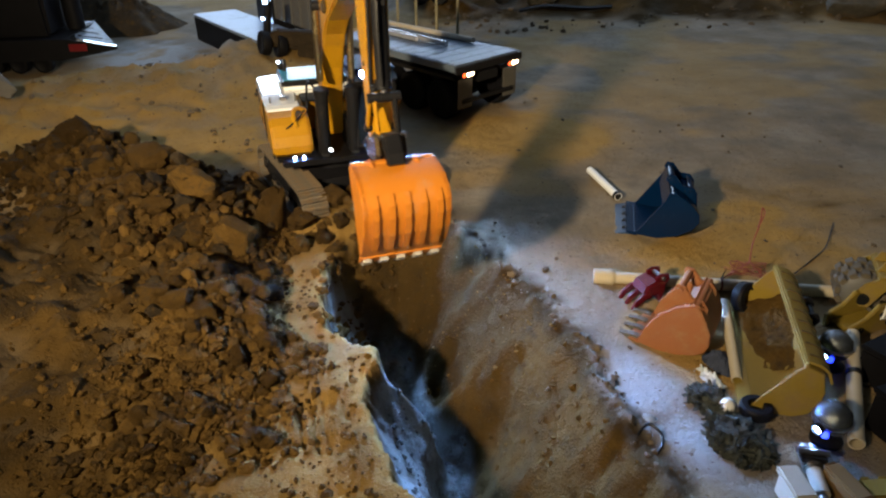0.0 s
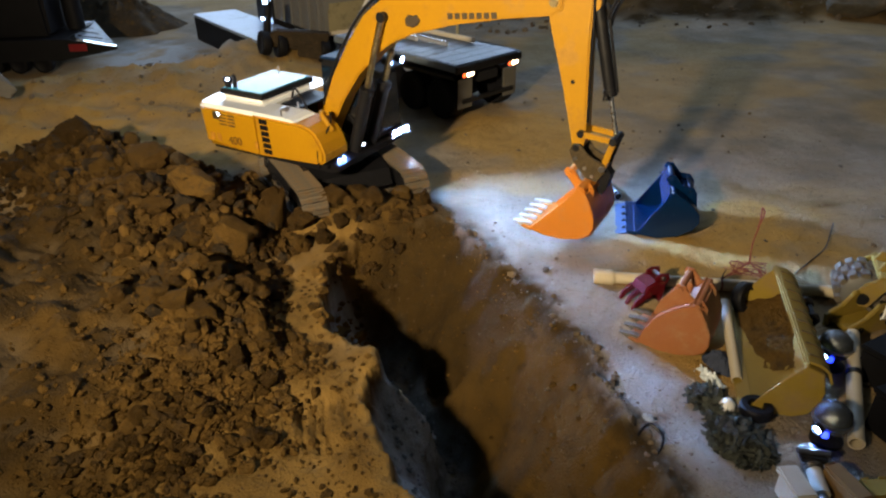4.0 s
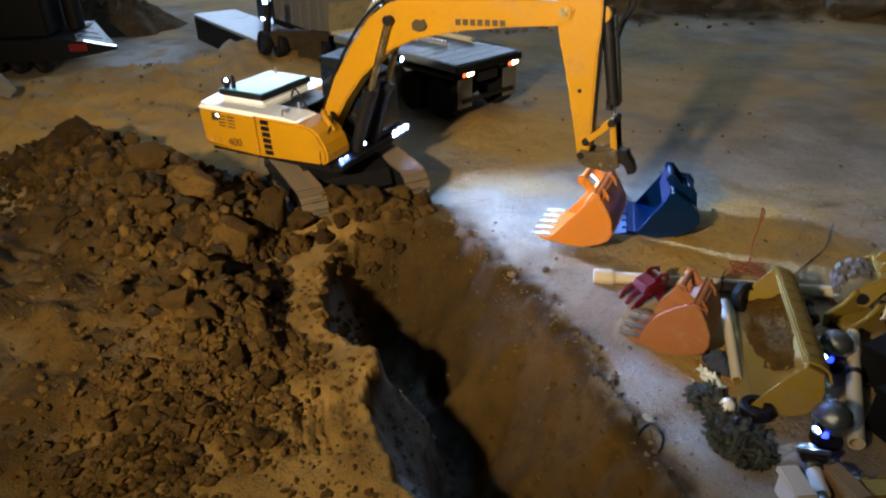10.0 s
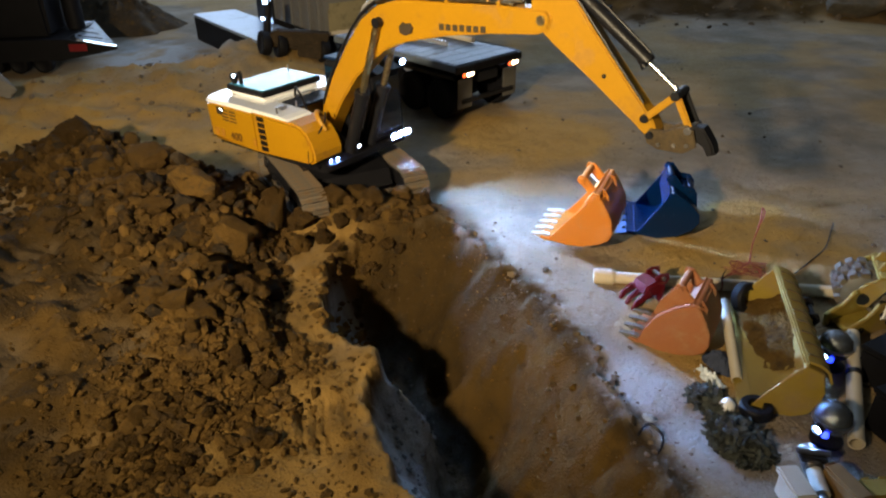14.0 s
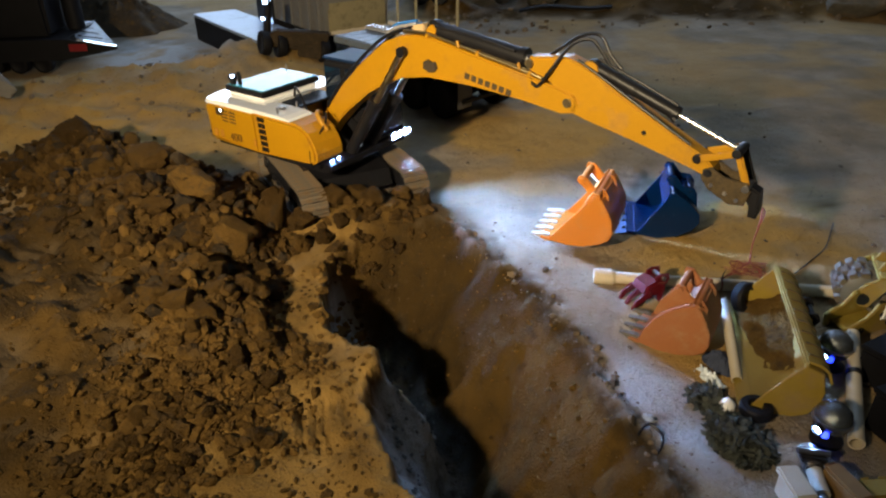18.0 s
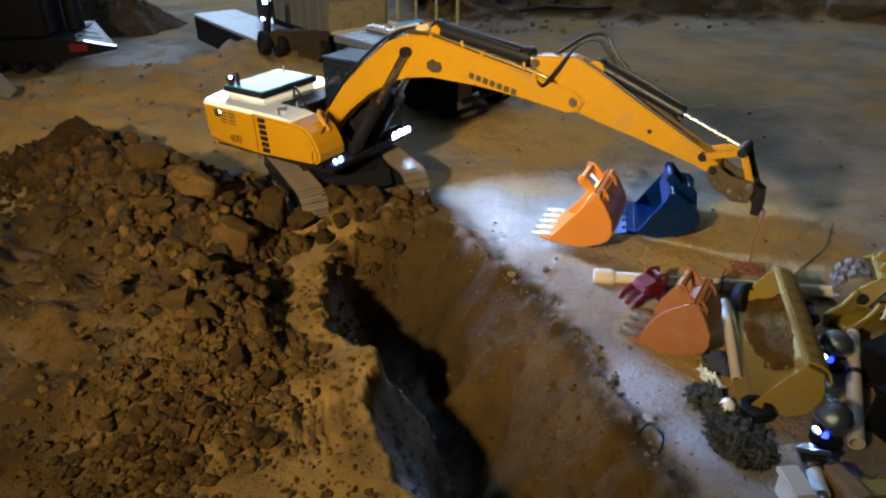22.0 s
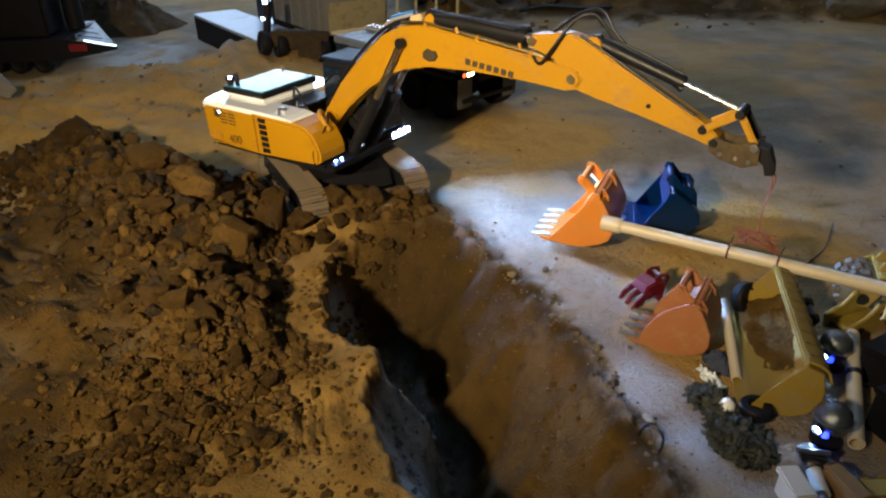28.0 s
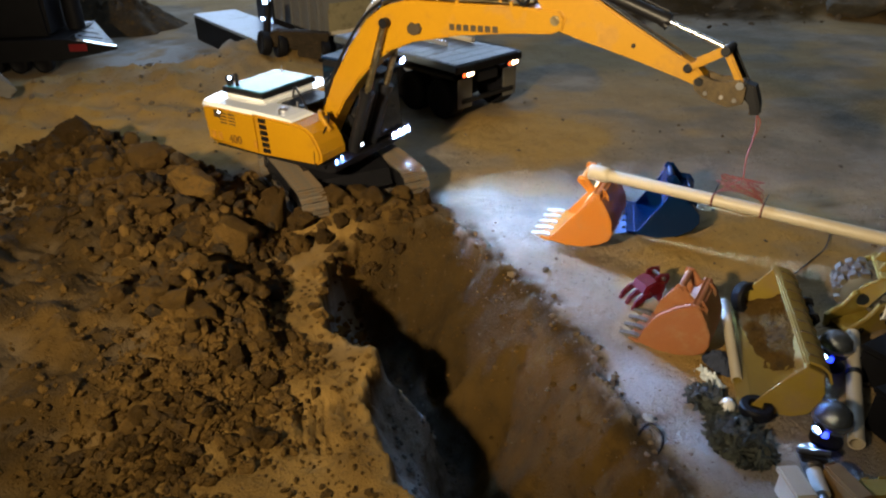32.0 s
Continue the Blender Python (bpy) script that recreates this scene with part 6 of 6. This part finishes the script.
# ---- stones and clods ----
def clod_mesh(name, seed, sub, rough, squash, mat):
    b = bmesh.new()
    bmesh.ops.create_icosphere(b, subdivisions=sub, radius=1.0)
    off = Vector((seed * 3.7, seed * 1.3, seed * 7.1))
    rnd = random.Random(seed)
    cuts = [(Vector((rnd.gauss(0, 1), rnd.gauss(0, 1), rnd.gauss(0, 1))).normalized(), rnd.uniform(0.55, 0.85)) for _ in range(9)]
    for v in b.verts:
        p = v.co.copy()
        r = 1 + rough * noise.fractal(p * 1.3 + off, 0.7, 2.0, 5)
        q = p * r
        for n_, d in cuts:
            over = q.dot(n_) - d
            if over > 0:
                q -= n_ * over * 0.85
        q *= 1 + 0.07 * noise.noise(p * 4.5 + off) + 0.05 * noise.noise(p * 9.0 + off)
        v.co = Vector((q.x, q.y * squash, q.z * 0.82))
    bmesh.ops.scale(b, vec=(K, K, K), verts=b.verts)
    for f in b.faces:
        f.smooth = True
    for e in b.edges:
        e.smooth = e.calc_face_angle(0) < 0.75
    me = bpy.data.meshes.new(name)
    b.to_mesh(me)
    b.free()
    me.materials.append(mat)
    return me


def stone(x, y, r, seed, label, squash=0.9, sink=0.35, mat=None):
    me = clod_mesh("stone", seed, 4, 0.28, squash, mat or STONE)
    ob = new("rock", me)
    ob.matrix_basis = at(x, y, soil(x, y) + r * (0.8 - sink), 0, 0, seed * 47) @ Matrix.Diagonal((r, r, r * 0.8, 1))
    return tagged(ob, label, "rock", "rocks round the yard")


stone(29.6, 18.6, 1.75, 3, "large grey-brown boulder at the edge of the yard", 0.75)
stone(33.8, 19.9, 2.4, 4, "large grey-brown boulder at the edge of the yard", 0.8)
stone(22.6, 24.4, 1.7, 12, "dark boulder at the edge of the yard")
stone(17.8, 25.4, 1.5, 13, "dark boulder at the edge of the yard", 0.6)
stone(13.9, 26.3, 1.4, 14, "dark boulder at the edge of the yard", 0.7)
stone(27.2, 22.6, 1.0, 15, "dark boulder at the edge of the yard", 0.7)
stone(25.2, 24.2, 1.3, 5, "dark boulder at the edge of the yard")
stone(20.5, 25.6, 1.2, 6, "dark boulder at the edge of the yard")
stone(16.0, 25.2, 1.6, 7, "dark boulder at the edge of the yard")
stone(13.0, 24.2, 1.0, 8, "dark boulder at the edge of the yard")
stone(12.6, 26.2, 1.1, 9, "dark boulder at the edge of the yard")
stone(-11.3, 8.2, 0.75, 11, "flat grey stone slab at the edge of the bank", 0.6, 0.4, material("pale_stone", (0.14, 0.135, 0.13), 0.85, var=0.25, scale=0.8, fine=6, bump=0.5, depth=0.08))
wire("branch", "dark bare branch lying on the far bank", [(x, y, soil(x, y) + 0.16) for x, y in ((11.4, 23.3), (12.6, 22.9), (13.9, 22.9), (15.2, 22.4), (16.6, 22.2))], 0.13, BLACK)

heap = thing("spoil_heap", "heap of loose brown soil clods beside the trench", "soil heap")
VARIANTS = [clod_mesh("clod", 20 + i, 3, 0.30, 0.75 + 0.05 * (i % 6), CLOD) for i in range(6)]
DULL = [clod_mesh("clod", 90 + i, 3, 0.30, 0.75 + 0.05 * (i % 6), DULL_CLOD) for i in range(6)]
BIG = [clod_mesh("clod", 60 + i, 4, 0.36, 0.8 + 0.06 * (i % 4), CLOD if i % 3 == 0 else DARK_CLOD) for i in range(6)]
DARK = [clod_mesh("clod", 120 + i, 3, 0.30, 0.75 + 0.05 * (i % 6), DARK_CLOD) for i in range(6)]
rnd = random.Random(11)


def lay_clod(me, x, y, r, sink=0.25, parent=heap):
    m = at(x, y, soil(x, y) + r * (0.72 - sink)) @ Euler((rnd.uniform(-0.5, 0.5), rnd.uniform(-0.5, 0.5), rnd.uniform(0, 6.28))).to_matrix().to_4x4() @ Matrix.Diagonal((r, r, r * rnd.uniform(0.75, 1.05), 1))
    return shared("clod", me, parent, m)


for i, (x, y, r) in enumerate(((-3.25, -2.2, 0.62), (-4.5, -0.95, 0.56), (-7.0, 2.1, 0.56), (-2.3, -3.75, 0.50), (-1.62, -2.25, 0.60), (-1.85, -5.9, 0.36), (-2.65, -5.15, 0.34), (-1.5, -5.1, 0.26), (-4.0, -3.3, 0.36),
                               (-5.6, -0.9, 0.36), (-6.3, 1.0, 0.36), (-5.3, -1.9, 0.30), (-7.6, 0.9, 0.30), (-4.7, -2.5, 0.28), (-3.1, -3.6, 0.34), (-6.7, -0.2, 0.28), (-8.1, 2.9, 0.34), (-3.1, -6.2, 0.22), (-1.7, -6.7, 0.25), (-1.45, -8.15, 0.20), (-2.0, -7.65, 0.22), (-1.5, -7.3, 0.22),
                               (-1.75, -4.2, 0.30), (0.0, -2.65, 0.26), (0.35, -2.5, 0.22), (-0.95, -2.45, 0.40), (-0.45, -2.95, 0.28), (1.55, -1.75, 0.27), (2.15, -1.95, 0.24), (0.9, -2.0, 0.34), (-1.0, -3.2, 0.30), (1.1, -2.7, 0.22), (-0.1, -1.9, 0.40), (0.5, -1.6, 0.36))):
    lay_clod(BIG[i % 6], x, y, r, 0.22)
# the tumbled slope: large clods high up, smaller ones towards its foot
SPINE = [(-8.2, 3.8), (-7.1, 2.0), (-5.5, -0.2), (-3.8, -1.9), (-2.6, -3.8), (-2.0, -5.8), (-1.95, -7.2), (-2.5, -8.6), (-3.3, -10.0)]


def spine_point(u):
    f = u * (len(SPINE) - 1)
    i = min(int(f), len(SPINE) - 2)
    f -= i
    return SPINE[i][0] * (1 - f) + SPINE[i + 1][0] * f, SPINE[i][1] * (1 - f) + SPINE[i + 1][1] * f


for i in range(290):
    u = rnd.random() ** 0.85
    x, y = spine_point(u)
    x, y = x + rnd.gauss(-0.1, 0.95 - 0.50 * u), y + rnd.gauss(-0.1, 0.5)
    if y < -2 and x > float(np.interp(y, LIP_Y, LIP_L)) - 0.9 or (-1.5 < x < 2.8 and -2.3 < y < 2.5):
        x -= 2.2
    size = (0.10 + 0.20 * rnd.random() ** 1.8) * (1.25 - 0.35 * u if u < 0.7 else 0.62)
    lay_clod((DULL if rnd.random() < (0.3 if u < 0.5 else 0.08) else DARK if u < 0.5 and rnd.random() < 0.6 else VARIANTS)[rnd.randrange(6)], x, y, size, rnd.uniform(0.0, 0.3))


def crumbs(name, label, spots, mat):
    """Loose small crumbs joined into one mesh."""
    base = bmesh.new()
    bmesh.ops.create_icosphere(base, subdivisions=1, radius=1.0)
    v0 = np.array([v.co[:] for v in base.verts])
    f0 = np.array([[v.index for v in f.verts] for f in base.faces])
    base.free()
    gen = np.random.RandomState(4)
    xy = np.array([(s[0], s[1]) for s in spots])
    zz = heights(xy[:, 0], xy[:, 1])[0]
    verts, faces = [], []
    for k, (x, y, r) in enumerate(spots):
        shape = v0 * (1 + 0.28 * gen.randn(len(v0), 1)) * r * (1 + 0.25 * gen.randn(3))
        a = gen.rand() * 6.28
        c, s = math.cos(a), math.sin(a)
        shape = np.stack([shape[:, 0] * c - shape[:, 1] * s, shape[:, 0] * s + shape[:, 1] * c, shape[:, 2] * 0.8], 1)
        verts.append((shape + (x, y, zz[k] + 0.3 * r)) * K)
        faces.append(f0 + k * len(v0))
    me = bpy.data.meshes.new(name)
    me.from_pydata(np.concatenate(verts).tolist(), [], np.concatenate(faces).tolist())
    me.materials.append(mat)
    return tagged(new(name, me), label, "soil", kind="stuff")


def packed(name, label, spots, mat):
    """Tumbled clods, too many to count, joined into one mesh."""
    shapes = []
    for k in range(8):
        src = clod_mesh("t", 140 + k, 2, 0.30, 0.85, mat)
        v = np.empty(len(src.vertices) * 3)
        src.vertices.foreach_get("co", v)
        shapes.append((v.reshape(-1, 3), np.array([p.vertices[:] for p in src.polygons])))
        bpy.data.meshes.remove(src)
    gen = random.Random(8)
    xy = np.array([(p[0], p[1]) for p in spots])
    zz = heights(xy[:, 0], xy[:, 1])[0]
    verts, faces, total = [], [], 0
    for (x, y, r), z in zip(spots, zz):
        v0, f0 = shapes[gen.randrange(8)]
        turn = np.array(Euler((gen.uniform(-0.8, 0.8), gen.uniform(-0.8, 0.8), gen.uniform(0, 6.28))).to_matrix())
        verts.append(v0 @ turn.T * r + np.array((x, y, z + r * gen.uniform(0.25, 0.6))) * K)
        faces.append(f0 + total)
        total += len(v0)
    me = bpy.data.meshes.new(name)
    me.from_pydata(np.concatenate(verts).tolist(), [], np.concatenate(faces).tolist())
    me.materials.append(mat)
    return tagged(new(name, me), label, "soil", kind="stuff")


for name, label, count, mat in (("loose_clods", "brown soil clods packed over the upper heap", 420, DARK_CLOD), ("ochre_clods", "ochre brown soil clods packed over the upper heap", 240, CLOD), ("dull_clods", "dark grey-brown clods packed over the upper heap", 260, DULL_CLOD)):
    spots = []
    while len(spots) < count:
        x, y = spine_point(0.62 * rnd.random())
        x, y = x + rnd.gauss(-0.15, 0.9), y + rnd.gauss(0.0, 0.75)
        if y < -2 and x > float(np.interp(y, LIP_Y, LIP_L)) - 0.9 or (-1.7 < x < 2.9 and -2.4 < y < 2.6):
            continue
        spots.append((x, y, 0.07 + 0.17 * rnd.random() ** 2))
    packed(name, label, spots, mat)
spots = []
for i in range(240):
    y = rnd.uniform(-11.8, -4.3)
    u = 0.04 + 0.44 * rnd.random()
    spots.append((float(np.interp(y, LIP_Y, LIP_L)) * (1 - u) + float(np.interp(y, LIP_Y, LIP_R)) * u, y, 0.022 + 0.06 * rnd.random() ** 2.0))
packed("clay_rubble", "blue-grey clay lumps littering the trench side", spots, CLAY_CLOD)
spots = []
for i in range(8600):
    u = rnd.random() ** 0.8
    x, y = spine_point(u)
    x, y = x + rnd.gauss(-0.3, 1.3 - 0.55 * u), y + rnd.gauss(-0.1, 0.65)
    if y < -2 and x > float(np.interp(y, LIP_Y, LIP_L)) - 0.8 or (-1.6 < x < 2.9 and -2.4 < y < 2.6):
        continue
    if x < -3.2 and y < -3.5 and rnd.random() < 0.55:
        continue
    spots.append((x, y, 0.025 + (0.15 if y > -4.5 else 0.10) * rnd.random() ** 2.4))
for i in range(1000):
    spots.append((rnd.uniform(-9.5, -2.0), rnd.uniform(-11.5, -2.0), 0.02 + 0.08 * rnd.random() ** 3))
for i in range(140):
    x, y = rnd.gauss(0.8, 0.9), rnd.gauss(-2.5, 0.35)
    spots.append((x, y, 0.03 + 0.16 * rnd.random() ** 3))
for i in range(150):
    y = rnd.uniform(-6.4, -2.4)
    spots.append((float(np.interp(y, LIP_Y, LIP_L)) + (rnd.uniform(-0.15, 0.9) if y > -6.6 else rnd.uniform(-0.5, -0.12)), y, 0.03 + 0.13 * rnd.random() ** 2))
for i in range(420):
    y = rnd.uniform(-11.6, -4.2)
    spots.append((float(np.interp(y, LIP_Y, LIP_L)) - rnd.uniform(0.12, 1.7), y, 0.014 + 0.05 * rnd.random() ** 2.5))
for i in range(380):
    y = rnd.uniform(-11.8, -2.8)
    u = 1.0 - 0.5 * rnd.random() ** 1.4
    x = float(np.interp(y, LIP_Y, LIP_L)) * (1 - u) + float(np.interp(y, LIP_Y, LIP_R)) * u
    spots.append((x, y, 0.014 + 0.05 * rnd.random() ** 3.2))
crumbs("soil_crumbs", "loose brown soil crumbs below the heap", [p for p in spots if p[1] < -4.2], CLOD)
crumbs("moist_crumbs", "loose dark soil crumbs covering the heap", [p for p in spots if p[1] >= -4.2], DARK_CLOD)
spots = []
for i in range(110):
    y = rnd.uniform(-11.5, -2.2)
    spots.append((float(np.interp(y, LIP_Y, LIP_R)) + abs(rnd.gauss(0.0, 0.3)), y, 0.02 + 0.08 * rnd.random() ** 3))
for i in range(260):
    spots.append((rnd.uniform(2.5, 16), rnd.uniform(-12, 12), 0.015 + 0.05 * rnd.random() ** 3))
for i in range(200):
    spots.append((rnd.uniform(-12, 0), rnd.uniform(3, 13), 0.02 + 0.09 * rnd.random() ** 3))
for i in range(250):
    spots.append((rnd.uniform(6, 34), rnd.uniform(18, 25), 0.03 + 0.2 * rnd.random() ** 3))
crumbs("dust_crumbs", "small grey-brown stones scattered on dusty ground", spots, GREY_CLOD)


# ---- what moves ----
# the pipe's middle and its turn once the sling is taut: seconds, x, y, z, degrees
PIPE_ROWS = [(0, 8.13, -6.79, 0.165, -17.5, 0.0), (24.4, 8.13, -6.79, 0.165, -17.5, 0.0), (25.0, 8.02, -7.10, 0.42, -24.5, 0.0), (25.5, 7.95, -7.22, 0.78, -35.1, 0.0), (26.5, 7.96, -7.22, 1.05, -45.0, 0.0), (27.5, 7.96, -7.22, 1.28, -51.5, 0.0),
             (28.0, 7.92, -7.13, 1.06, -40.5, 0.0), (28.5, 7.87, -7.08, 0.87, -37.3, 0.0), (29.0, 7.83, -7.04, 1.07, -44.3, 0.0), (30.0, 7.77, -6.93, 1.31, -43.3, 0.0), (31.0, 7.71, -6.81, 1.66, -43.8, 0.0), (32.0, 7.62, -6.73, 2.03, -43.9, 0.0)]


def motions():
    rows = {}
    for t in TIMES:
        for key, m in machine_rows(t).items():
            rows.setdefault(key, []).append((t, m))
    for key, table in rows.items():
        if key in ("lift_a", "lift_b", "crowd", "curl"):
            for i in (0, 1):
                walk(MOVING[key][i], [(t, m[i]) for t, m in table])
        else:
            walk(MOVING[key], table)
    # the bucket rides on the coupler until it is set down, then settles and stays
    bucket_rows = [(t, m) for t, m in rows["coupler"] if t <= 7.5]
    last = bucket_rows[-1][1]
    rest = at(0.08, -0.06, 0.01) @ last @ pose(0, 0, 0, 0, 1.5, 3)
    walk(WORK_BUCKET, bucket_rows + [(8.0, at(0.06, -0.02, 0) @ last), (8.5, rest), (20.0, rest), (32.0, rest)])
    pipe_rows = [(t, at(x, y, z, 0, tip, turn)) for t, x, y, z, turn, tip in PIPE_ROWS]
    walk(PIPE, pipe_rows)
    walk(SLING, pipe_rows)


motions()
